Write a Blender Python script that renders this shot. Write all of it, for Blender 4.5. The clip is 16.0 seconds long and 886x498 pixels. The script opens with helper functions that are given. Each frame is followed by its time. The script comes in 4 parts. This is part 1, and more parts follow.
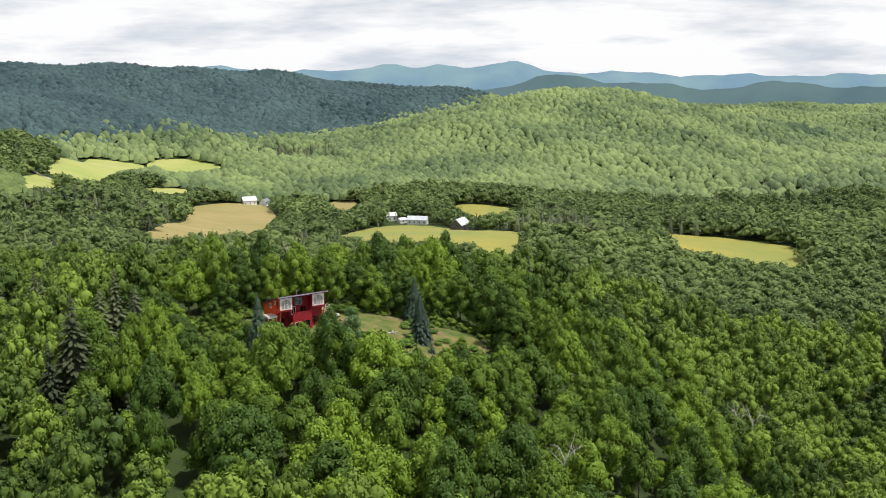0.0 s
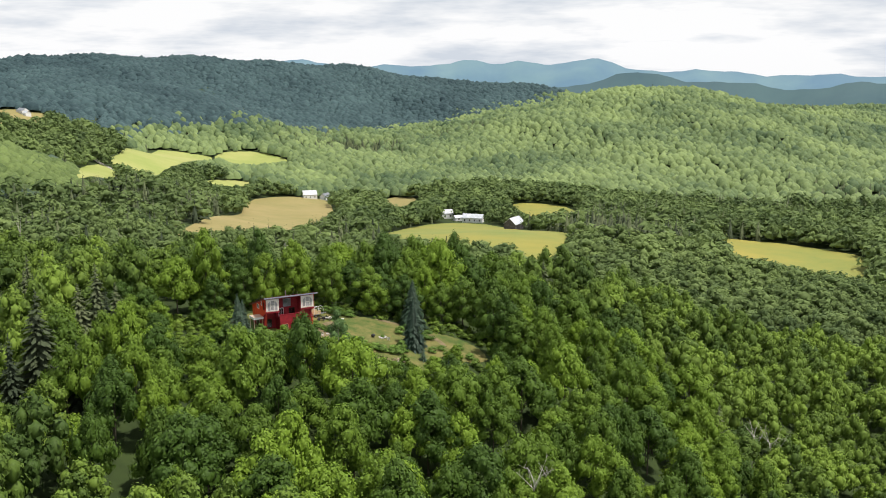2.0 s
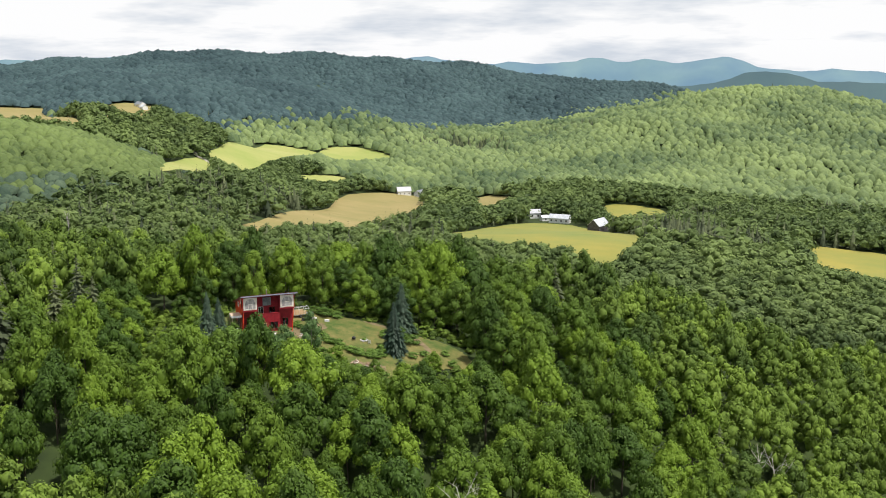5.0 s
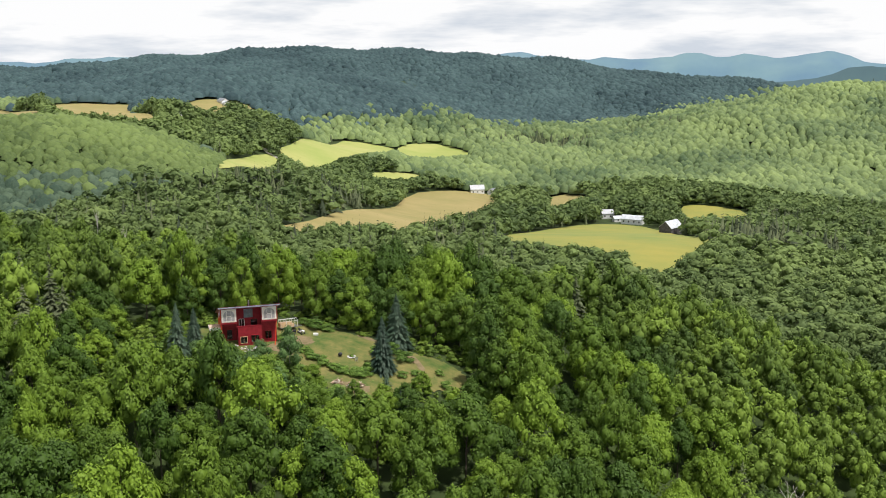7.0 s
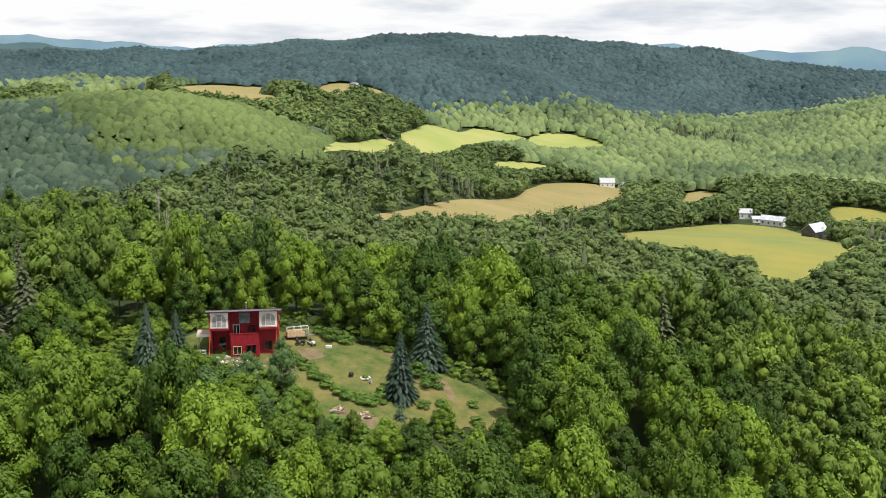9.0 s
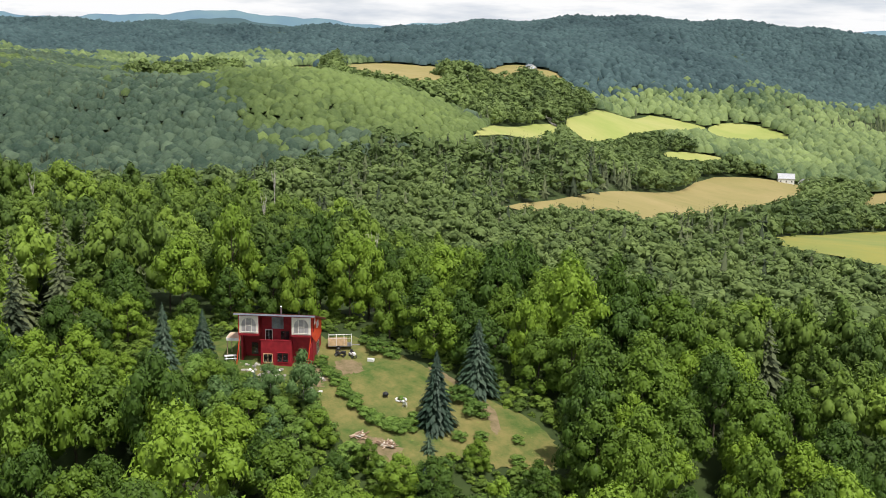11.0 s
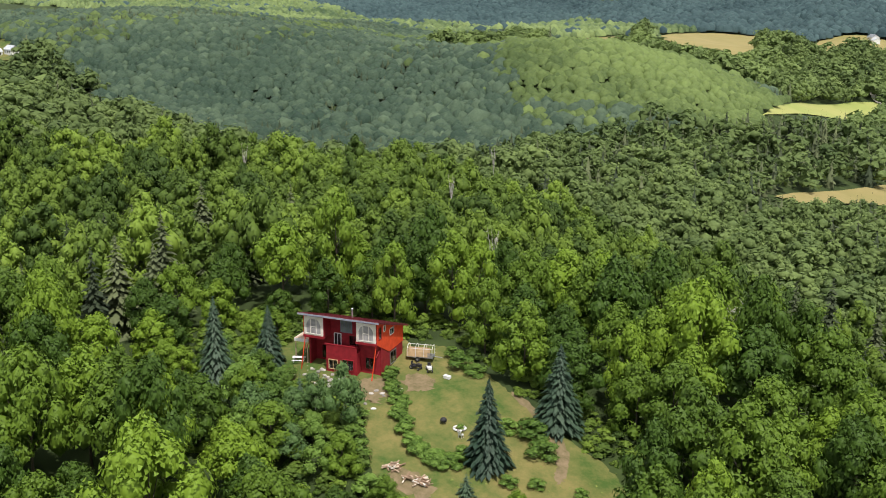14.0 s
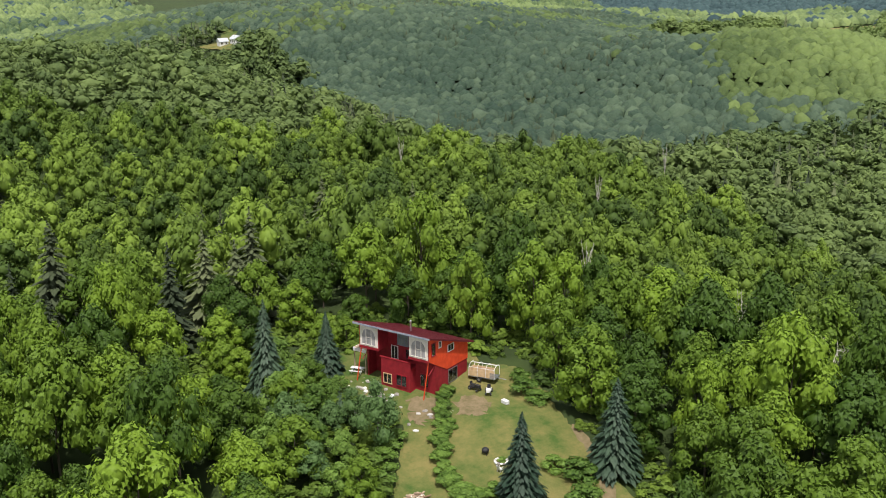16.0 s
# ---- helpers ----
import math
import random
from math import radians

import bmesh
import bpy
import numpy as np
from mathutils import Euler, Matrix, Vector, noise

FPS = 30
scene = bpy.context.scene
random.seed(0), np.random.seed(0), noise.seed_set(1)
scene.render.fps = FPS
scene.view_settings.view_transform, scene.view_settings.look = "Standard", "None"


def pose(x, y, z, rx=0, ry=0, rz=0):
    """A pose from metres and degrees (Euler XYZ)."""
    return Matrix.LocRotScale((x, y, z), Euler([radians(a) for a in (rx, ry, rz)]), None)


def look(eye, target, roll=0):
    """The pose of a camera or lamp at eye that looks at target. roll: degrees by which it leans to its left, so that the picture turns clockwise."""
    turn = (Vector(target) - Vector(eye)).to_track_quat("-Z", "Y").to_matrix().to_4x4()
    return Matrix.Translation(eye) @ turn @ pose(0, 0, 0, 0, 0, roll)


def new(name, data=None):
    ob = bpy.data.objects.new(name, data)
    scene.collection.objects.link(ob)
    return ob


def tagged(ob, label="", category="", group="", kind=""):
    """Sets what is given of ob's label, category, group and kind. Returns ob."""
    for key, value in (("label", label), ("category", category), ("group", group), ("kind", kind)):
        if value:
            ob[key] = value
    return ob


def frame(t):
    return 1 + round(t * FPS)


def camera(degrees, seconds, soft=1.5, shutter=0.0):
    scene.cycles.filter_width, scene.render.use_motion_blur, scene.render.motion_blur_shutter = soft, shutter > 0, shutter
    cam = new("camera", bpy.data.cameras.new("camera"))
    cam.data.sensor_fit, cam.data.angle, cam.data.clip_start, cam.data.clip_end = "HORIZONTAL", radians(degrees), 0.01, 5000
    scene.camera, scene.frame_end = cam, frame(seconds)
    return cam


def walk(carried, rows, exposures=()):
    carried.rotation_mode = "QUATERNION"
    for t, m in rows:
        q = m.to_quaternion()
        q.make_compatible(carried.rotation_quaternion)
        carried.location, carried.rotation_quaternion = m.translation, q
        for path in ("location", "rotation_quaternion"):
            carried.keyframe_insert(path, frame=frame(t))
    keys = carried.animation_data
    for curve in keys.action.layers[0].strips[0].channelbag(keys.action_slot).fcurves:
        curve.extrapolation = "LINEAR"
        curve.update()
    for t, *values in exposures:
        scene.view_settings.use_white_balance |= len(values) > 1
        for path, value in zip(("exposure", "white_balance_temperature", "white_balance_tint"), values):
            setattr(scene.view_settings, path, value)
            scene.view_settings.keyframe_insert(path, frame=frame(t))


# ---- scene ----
cam = camera(45.73, 16.0, soft=0.95)
# seconds, x, y, z, yaw, pitch, roll
ROWS = [
    (0.0, -0.00, 0.00, 66.00, -0.00, -10.80, -0.82),
    (0.5, 5.06, 3.23, 65.68, 1.14, -10.84, -0.63),
    (1.0, 10.06, 6.47, 65.42, 2.25, -10.88, -0.53),
    (1.5, 14.97, 9.67, 65.27, 3.35, -10.89, -0.45),
    (2.0, 19.76, 12.75, 65.16, 4.45, -10.96, -0.22),
    (2.5, 24.66, 15.63, 65.12, 5.60, -11.00, -0.01),
    (3.0, 29.77, 18.24, 65.00, 6.71, -11.01, -0.14),
    (3.5, 34.99, 20.55, 64.69, 7.93, -10.98, -0.31),
    (4.0, 40.26, 22.79, 64.47, 9.11, -11.03, -0.04),
    (6.5, 66.08, 38.40, 65.60, 15.46, -11.17, -0.48),
    (7.0, 68.62, 50.33, 63.91, 16.86, -11.28, -0.34),
    (7.5, 70.21, 62.79, 62.24, 18.33, -11.36, -0.20),
    (8.0, 71.29, 75.43, 60.45, 20.28, -11.46, -0.06),
    (8.5, 72.09, 87.70, 58.42, 22.55, -11.58, 0.12),
    (9.0, 72.63, 99.31, 56.57, 24.90, -11.75, 0.32),
    (11.5, 82.86, 136.09, 56.74, 37.95, -13.22, 1.34),
    (12.0, 84.80, 143.26, 56.89, 40.90, -13.55, 1.34),
    (12.5, 86.67, 150.48, 57.05, 43.99, -13.88, 1.23),
    (13.0, 88.59, 158.05, 57.20, 47.22, -14.23, 0.95),
    (13.5, 90.30, 165.50, 57.20, 50.54, -14.54, 0.64),
    (14.0, 91.67, 172.85, 57.04, 53.85, -14.79, 0.35),
    (14.5, 92.68, 180.16, 56.87, 57.20, -14.95, 0.08),
    (15.0, 93.17, 187.35, 56.92, 60.59, -15.15, -0.12),
    (15.5, 93.32, 194.07, 56.96, 63.95, -15.30, -0.29),
    (16.0, 93.35, 200.40, 56.89, 67.32, -15.34, -0.48),
]
walk(cam, [(t, pose(x, y, z, 0, 0, yaw) @ pose(0, 0, 0, 90 + pitch) @ pose(0, 0, 0, 0, 0, roll))
           for t, x, y, z, yaw, pitch, roll in ROWS])

# ---- world and light ----
SUN_FROM = Vector((0.40, -0.13, 0.905)).normalized()
sun = new("sun", bpy.data.lights.new("sun", "SUN"))
sun.data.energy, sun.data.angle, sun.data.color = 4.35, radians(1.2), (1.0, 0.95, 0.89)
sun.matrix_world = look((0, 0, 900), Vector((0, 0, 900)) - SUN_FROM)
world = bpy.data.worlds.new("sky")
scene.world = world
world.use_nodes = True
wn, wl = world.node_tree.nodes, world.node_tree.links
wn.clear()
w_out, w_bg = wn.new("ShaderNodeOutputWorld"), wn.new("ShaderNodeBackground")
w_sky = wn.new("ShaderNodeTexSky")
w_sky.sky_type, w_sky.sun_disc = "NISHITA", False
w_sky.sun_elevation, w_sky.sun_rotation = math.asin(SUN_FROM.z), math.atan2(SUN_FROM.x, SUN_FROM.y)
w_sky.air_density, w_sky.dust_density = 1.0, 2.0
# broken cloud over the whole sky, stretched towards the horizon
w_co, w_sep = wn.new("ShaderNodeTexCoord"), wn.new("ShaderNodeSeparateXYZ")
wl.new(w_co.outputs["Generated"], w_sep.inputs[0])


def wmath(op, a, b=None):
    n = wn.new("ShaderNodeMath")
    n.operation = op
    for i, v in enumerate((a, b)):
        if v is None:
            continue
        if isinstance(v, (int, float)):
            n.inputs[i].default_value = v
        else:
            wl.new(v, n.inputs[i])
    return n.outputs[0]


w_vec = wn.new("ShaderNodeCombineXYZ")
for k, stretch in enumerate((7.0, 7.0, 40.0)):
    wl.new(wmath("MULTIPLY", w_sep.outputs[k], stretch), w_vec.inputs[k])
w_noise = wn.new("ShaderNodeTexNoise")
w_noise.inputs["Scale"].default_value, w_noise.inputs["Detail"].default_value = 0.75, 5.0
w_noise.inputs["Roughness"].default_value = 0.58
wl.new(w_vec.outputs[0], w_noise.inputs["Vector"])
w_ramp = wn.new("ShaderNodeValToRGB")
w_ramp.color_ramp.elements[0].position, w_ramp.color_ramp.elements[0].color = 0.34, (7.6, 8.2, 9.1, 1)
w_ramp.color_ramp.elements[1].position, w_ramp.color_ramp.elements[1].color = 0.51, (11.6, 11.6, 11.7, 1)
wl.new(w_noise.outputs["Fac"], w_ramp.inputs[0])
w_mix = wn.new("ShaderNodeMix")
w_mix.data_type = "RGBA"
wl.new(wmath("SUBTRACT", 0.92, wmath("MULTIPLY", wmath("ABSOLUTE", w_sep.outputs[2]), 0.55)), w_mix.inputs["Factor"])
wl.new(w_sky.outputs[0], w_mix.inputs[6])
wl.new(w_ramp.outputs[0], w_mix.inputs[7])
wl.new(w_mix.outputs[2], w_bg.inputs["Color"])
w_bg.inputs["Strength"].default_value = 0.092
wl.new(w_bg.outputs[0], w_out.inputs[0])
scene.view_settings.exposure = 0.0


# ---- materials ----
def material(name, low, high, scale=1.0, rough=0.8, detail=4.0, bump=0.0, bump_scale=None, metal=0.0,
             vary="", vary_amount=0.35, space="Object", wide=0.0, wide_scale=0.05, translucent=0.0, spec=0.3, sharp=0.18, bump_depth=0.1):
    """A noise-mottled surface: low and high are base colours; vary picks what sets one piece apart from the next
    ("object", "island" or "tint", an attribute stored for each tree)."""
    m = bpy.data.materials.new(name)
    m.use_nodes = True
    n, l = m.node_tree.nodes, m.node_tree.links
    b = n["Principled BSDF"]
    b.inputs["Roughness"].default_value, b.inputs["Metallic"].default_value = rough, metal
    b.inputs["Specular IOR Level"].default_value = spec
    co = n.new("ShaderNodeTexCoord")
    geo = n.new("ShaderNodeNewGeometry")
    vec = geo.outputs["Position"] if space == "World" else co.outputs["Object"]
    tex = n.new("ShaderNodeTexNoise")
    tex.inputs["Scale"].default_value, tex.inputs["Detail"].default_value = scale, detail
    tex.inputs["Roughness"].default_value = 0.72 if detail > 6 else 0.5
    l.new(vec, tex.inputs["Vector"])
    ramp = n.new("ShaderNodeValToRGB")
    ramp.color_ramp.elements[0].position, ramp.color_ramp.elements[0].color = 0.5 - sharp, (*low, 1)
    ramp.color_ramp.elements[1].position, ramp.color_ramp.elements[1].color = 0.5 + sharp, (*high, 1)
    fac = tex.outputs["Fac"]
    if vary:
        if vary == "object":
            src = n.new("ShaderNodeObjectInfo").outputs["Random"]
        elif vary == "island":
            src = geo.outputs["Random Per Island"]
        else:
            at = n.new("ShaderNodeAttribute")
            at.attribute_name = "tint"
            src = at.outputs["Fac"]
        mx = n.new("ShaderNodeMix")
        mx.inputs["Factor"].default_value = vary_amount
        l.new(fac, mx.inputs[2])
        l.new(src, mx.inputs[3])
        fac = mx.outputs[0]
    if wide:
        big = n.new("ShaderNodeTexNoise")
        big.inputs["Scale"].default_value, big.inputs["Detail"].default_value = wide_scale, 3.0
        l.new(geo.outputs["Position"], big.inputs["Vector"])
        mx = n.new("ShaderNodeMix")
        mx.inputs["Factor"].default_value = wide
        l.new(fac, mx.inputs[2])
        l.new(big.outputs["Fac"], mx.inputs[3])
        fac = mx.outputs[0]
    l.new(fac, ramp.inputs[0])
    l.new(ramp.outputs[0], b.inputs["Base Color"])
    if bump:
        bt = n.new("ShaderNodeTexNoise")
        bt.inputs["Scale"].default_value, bt.inputs["Detail"].default_value = bump_scale or scale * 3, 5.0
        l.new(vec, bt.inputs["Vector"])
        bn = n.new("ShaderNodeBump")
        bn.inputs["Strength"].default_value, bn.inputs["Distance"].default_value = bump, bump_depth
        l.new(bt.outputs["Fac"], bn.inputs["Height"])
        l.new(bn.outputs[0], b.inputs["Normal"])
    if translucent:
        tr = n.new("ShaderNodeBsdfTranslucent")
        l.new(ramp.outputs[0], tr.inputs["Color"])
        ms = n.new("ShaderNodeMixShader")
        ms.inputs[0].default_value = translucent
        l.new(b.outputs[0], ms.inputs[1])
        l.new(tr.outputs[0], ms.inputs[2])
        l.new(ms.outputs[0], n["Material Output"].inputs[0])
    return m


MAPLE = material("maple_leaves", (0.050, 0.100, 0.010), (0.172, 0.272, 0.022), 0.25, 0.65, vary="object", vary_amount=0.5, translucent=0.16)
MASS = material("forest_leaves", (0.050, 0.092, 0.014), (0.184, 0.276, 0.034), 0.3, 0.7, detail=6.5, vary="tint", vary_amount=0.5, space="World",
                wide=0.25, wide_scale=0.012, translucent=0.16)
# VALLEY_MASS and FAR_MASS: bluer than MASS, with distance haze mixed into the colour
VALLEY_MASS = material("valley_leaves", (0.070, 0.112, 0.034), (0.212, 0.288, 0.086), 0.55, 0.75, detail=7.0, vary="tint", vary_amount=0.4, space="World",
                       wide=0.25, wide_scale=0.010, bump=0.4, bump_scale=0.9, bump_depth=0.7, translucent=0.28)
FAR_MASS = material("far_forest_leaves", (0.040, 0.076, 0.032), (0.222, 0.290, 0.100), 0.30, 0.75, detail=7.0, vary="tint", vary_amount=0.38,
                    space="World", wide=0.42, wide_scale=0.007, bump=0.6, bump_scale=0.5, bump_depth=1.2)
SPRUCE = material("spruce_needles", (0.022, 0.048, 0.028), (0.070, 0.116, 0.064), 1.2, 0.6, vary="object", vary_amount=0.4)
CONIFER_MASS = material("conifer_needles", (0.032, 0.047, 0.022), (0.112, 0.134, 0.060), 0.6, 0.8, detail=6.5, vary="tint", vary_amount=0.6, space="World",
                        wide=0.2, wide_scale=0.01)
# dark and blue: cloud shadow and distance haze are painted into this leaf colour
CLOUD_SHADE_MASS = material("cloud_shaded_leaves", (0.013, 0.034, 0.040), (0.064, 0.112, 0.112), 0.2, 0.8, detail=7.0, vary="tint", vary_amount=0.45, space="World",
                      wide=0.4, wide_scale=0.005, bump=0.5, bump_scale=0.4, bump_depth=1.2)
# leaf colour of the west slope with cloud shade and haze painted in
SLOPE_SHADE_MASS = material("shaded_slope_leaves", (0.022, 0.047, 0.029), (0.120, 0.170, 0.098), 0.9, 0.8, detail=7.0, vary="tint", vary_amount=0.4, space="World",
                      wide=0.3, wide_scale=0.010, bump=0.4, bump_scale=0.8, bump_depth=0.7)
WEED = material("weed_leaves", (0.08, 0.12, 0.02), (0.22, 0.26, 0.06), 1.5, 0.8, vary="tint", vary_amount=0.6, space="World")
SHRUB = material("shrub_leaves", (0.060, 0.120, 0.016), (0.185, 0.300, 0.052), 2.0, 0.6, vary="object", vary_amount=0.3, translucent=0.2)
BIRCH = material("birch_leaves", (0.06, 0.12, 0.03), (0.15, 0.25, 0.08), 1.5, 0.6, translucent=0.25)
BARK = material("bark", (0.05, 0.04, 0.03), (0.16, 0.13, 0.10), 3.0, 0.9, bump=0.5)
PALE_BARK = material("pale_bark", (0.30, 0.27, 0.23), (0.62, 0.59, 0.54), 3.0, 0.85, bump=0.3)
FOREST_FLOOR = material("forest_floor", (0.020, 0.034, 0.010), (0.054, 0.082, 0.020), 0.15, 0.95, space="World", wide=0.3, wide_scale=0.01, bump=0.4)
LAWN = material("lawn_grass", (0.056, 0.104, 0.018), (0.205, 0.176, 0.060), 0.28, 0.95, space="World", detail=10.0, wide=0.4, wide_scale=0.06, bump=0.8, bump_scale=2.5, sharp=0.10)
BARE = material("bare_earth", (0.12, 0.105, 0.045), (0.26, 0.19, 0.115), 0.8, 0.95, space="World", detail=8.0, bump=0.4)
HAY = material("hay_field_grass", (0.22, 0.20, 0.065), (0.34, 0.27, 0.115), 0.02, 0.95, space="World", detail=7.0, wide=0.3, wide_scale=0.006, bump=0.3, bump_scale=0.8)
MEADOW = material("meadow_grass", (0.16, 0.215, 0.055), (0.34, 0.28, 0.060), 0.018, 0.95, space="World", detail=7.0, wide=0.4, wide_scale=0.008, bump=0.3, bump_scale=0.8)
BRIGHT = material("pasture_grass", (0.25, 0.31, 0.075), (0.38, 0.37, 0.13), 0.02, 0.95, space="World", detail=7.0, wide=0.4, wide_scale=0.01, bump=0.3, bump_scale=0.8)
GRAVEL = material("road_gravel", (0.38, 0.35, 0.30), (0.55, 0.52, 0.46), 0.3, 0.95, space="World", detail=6.0)
RED = material("maroon_siding", (0.22, 0.012, 0.020), (0.32, 0.020, 0.030), 1.3, 0.6, detail=6.0, bump=0.1, bump_scale=12.0)
ORANGE = material("orange_red_siding", (0.62, 0.055, 0.018), (0.78, 0.085, 0.028), 1.3, 0.55, detail=6.0, bump=0.1, bump_scale=12.0)
CREAM = material("cream_trim", (0.74, 0.68, 0.60), (0.84, 0.79, 0.72), 2.0, 0.5, detail=6.0)
ROOFING = material("maroon_metal_roof", (0.14, 0.020, 0.030), (0.22, 0.040, 0.055), 0.7, 0.4, detail=6.0, metal=0.3)
FASCIA = material("blue_grey_fascia", (0.22, 0.24, 0.30), (0.34, 0.36, 0.42), 1.5, 0.5)
WHITE = material("white_paint", (0.70, 0.70, 0.68), (0.84, 0.84, 0.82), 1.5, 0.5)
STEEL = material("grey_steel", (0.30, 0.31, 0.33), (0.48, 0.49, 0.50), 2.0, 0.35, metal=0.8)
DARK = material("dark_rubber", (0.015, 0.015, 0.016), (0.04, 0.04, 0.042), 3.0, 0.6)
PLYWOOD = material("raw_plywood", (0.48, 0.33, 0.18), (0.66, 0.48, 0.28), 1.5, 0.8)
LUMBER = material("weathered_lumber", (0.26, 0.17, 0.11), (0.55, 0.42, 0.31), 2.0, 0.85, vary="object", vary_amount=0.6)
STONE = material("field_stone", (0.24, 0.22, 0.20), (0.50, 0.47, 0.43), 1.5, 0.9, vary="object", vary_amount=0.5)
BARN_WOOD = material("grey_barn_boards", (0.06, 0.055, 0.06), (0.13, 0.12, 0.12), 0.6, 0.85)
TIN = material("pale_tin_roof", (0.50, 0.53, 0.56), (0.70, 0.72, 0.75), 0.5, 0.35, metal=0.2)
CURTAIN = material("pale_curtain", (0.26, 0.24, 0.24), (0.44, 0.42, 0.42), 1.0, 0.45)
INSIDE = material("dim_interior", (0.03, 0.028, 0.026), (0.07, 0.06, 0.055), 1.0, 0.9)


def glass_material():
    m = bpy.data.materials.new("window_glass")
    m.use_nodes = True
    b = m.node_tree.nodes["Principled BSDF"]
    b.inputs["Base Color"].default_value = (0.9, 0.95, 1, 1)
    b.inputs["Roughness"].default_value, b.inputs["Transmission Weight"].default_value = 0.03, 1.0
    b.inputs["IOR"].default_value = 1.45
    return m


GLASS = glass_material()


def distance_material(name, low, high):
    """Far blue hills, a backdrop whose haze is painted in as its own glow."""
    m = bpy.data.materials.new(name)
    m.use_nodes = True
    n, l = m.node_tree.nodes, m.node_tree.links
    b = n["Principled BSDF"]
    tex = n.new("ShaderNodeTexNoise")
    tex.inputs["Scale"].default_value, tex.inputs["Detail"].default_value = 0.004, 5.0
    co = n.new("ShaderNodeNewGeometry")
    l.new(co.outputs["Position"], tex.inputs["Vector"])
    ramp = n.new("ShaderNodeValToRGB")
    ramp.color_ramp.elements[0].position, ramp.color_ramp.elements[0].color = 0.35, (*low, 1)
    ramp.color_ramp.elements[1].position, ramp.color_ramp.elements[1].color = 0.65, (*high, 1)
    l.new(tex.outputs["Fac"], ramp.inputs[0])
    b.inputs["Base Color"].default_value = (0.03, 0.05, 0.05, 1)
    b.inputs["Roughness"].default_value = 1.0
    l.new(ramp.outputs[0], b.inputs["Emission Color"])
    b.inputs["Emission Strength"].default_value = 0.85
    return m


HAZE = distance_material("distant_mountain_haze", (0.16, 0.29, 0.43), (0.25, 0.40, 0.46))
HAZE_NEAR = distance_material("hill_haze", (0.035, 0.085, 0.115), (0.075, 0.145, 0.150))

# ---- the lie of the land: rounded rises and hollows, (x, y, height) ----
BASE = -41.4
HOUSE_HILL = [
    (-34, 248, 7.3), (5, 255, 6.0), (81, 263, -16.6), (22, 185, 1.2), (0, 150, 20.9), (-40, 150, -9.2),
    (60, 180, -12.1), (45, 230, 21.6), (-60, 200, 20.0), (-80, 250, 4.5), (-40, 285, 14.2), (-5, 296, 1.8),
    (40, 320, 28.1), (100, 340, -2.5), (-100, 300, 20.4), (0, 400, 5.2), (-150, 200, 16.9),
]
NEAR_VALLEY = [
    (-188, 305, 17.6), (60, 430, -0.8), (-100, 400, 6.5), (-200, 450, 21.5), (-250, 520, -4.2), (46, 592, 14.2),
    (12, 810, -11.0), (-198, 1030, -15.4), (-210, 900, -26.5), (-332, 760, 12.9), (-328, 862, -12.5), (-417, 962, 57.9),
    (-332, 604, 45.3), (-345, 298, 8.7), (-30, 650, -3.3), (-120, 750, -2.6), (-60, 950, 10.1), (150, 600, -10.8),
    (200, 500, -9.9), (300, 700, -9.0), (-150, 600, 2.8), (-200, 700, -7.9), (0, 0, 7.2), (100, 0, 2.4),
    (100, 150, 6.8), (-100, 0, 15.8), (-100, 100, 16.2), (0, 80, 10.4), (-200, 150, 21.6), (-300, 200, 50.5),
    (200, 250, -11.9), (200, 100, -13.0), (117, 993, -19.5), (364, 932, -28.6), (600, 600, -40.4), (-400, 330, 8.4),
    (-320, 378, 10.9), (-273, 461, -10.2), (0, -500, 7.9),
]
FAR_VALLEY = [
    (-353, 1160, -17.2), (-300, 1950, -43.6), (-400, 1400, 6.9), (-200, 1400, -21.2), (-165, 1692, -42.5), (108, 1697, 39.7),
    (311, 1671, 64.8), (536, 1613, -38.5), (150, 1400, -5.9), (300, 1300, -15.0), (150, 1200, 1.2), (300, 1100, 2.3),
    (0, 1200, -14.3), (900, 1500, -30.2), (800, 1000, -38.2), (800, -500, -30.2),
]
WEST_SLOPES = [
    (-560, 1850, -19.6), (-700, 1300, -8.6), (-600, 1500, 33.4), (-900, 1300, 18.4), (-556, 427, 37.3), (-501, 531, 15.2),
    (-450, 400, -17.0), (-797, 335, 38.7), (-733, 556, 17.1), (-900, 600, 22.9), (-600, 800, 10.4), (-700, 1000, 17.9),
    (-500, 1100, -26.1), (-1300, 1400, -40.6), (-1500, 1000, 1.2), (-1200, 700, 18.0),
]
OUTER_HILLS = [
    (-820, 2060, 70.6), (-440, 2230, 43.7), (110, 2300, 51.0), (-1300, 1880, -17.9), (-850, 1800, -15.4), (0, 2000, -17.6),
    (250, 2050, -51.7), (500, 2200, -29.4), (1200, 2200, 5.7), (700, 2500, 25.8), (-1843, 1858, 47.3), (-2500, 2500, 28.7),
    (-2500, 1000, 4.1), (-1800, 300, 24.2), (-1000, 3300, -4.0), (0, 3500, -12.4), (1000, 3300, -3.7), (2000, 2500, -15.6),
    (2000, 1000, -16.9), (2000, -500, -19.2), (0, -1500, 1.5), (-1500, -800, 15.2), (-3000, 3500, 6.2), (3500, 3500, -34.7),
    (-4500, 0, 20.5), (4500, 0, -37.6), (0, -4500, 2.5), (0, 4600, -13.2), (-600, 2800, -13.8),
]

RISES = np.array(HOUSE_HILL + NEAR_VALLEY + FAR_VALLEY + WEST_SLOPES + OUTER_HILLS, float)
_d = np.hypot(RISES[:, 0] + 30, RISES[:, 1] - 250)
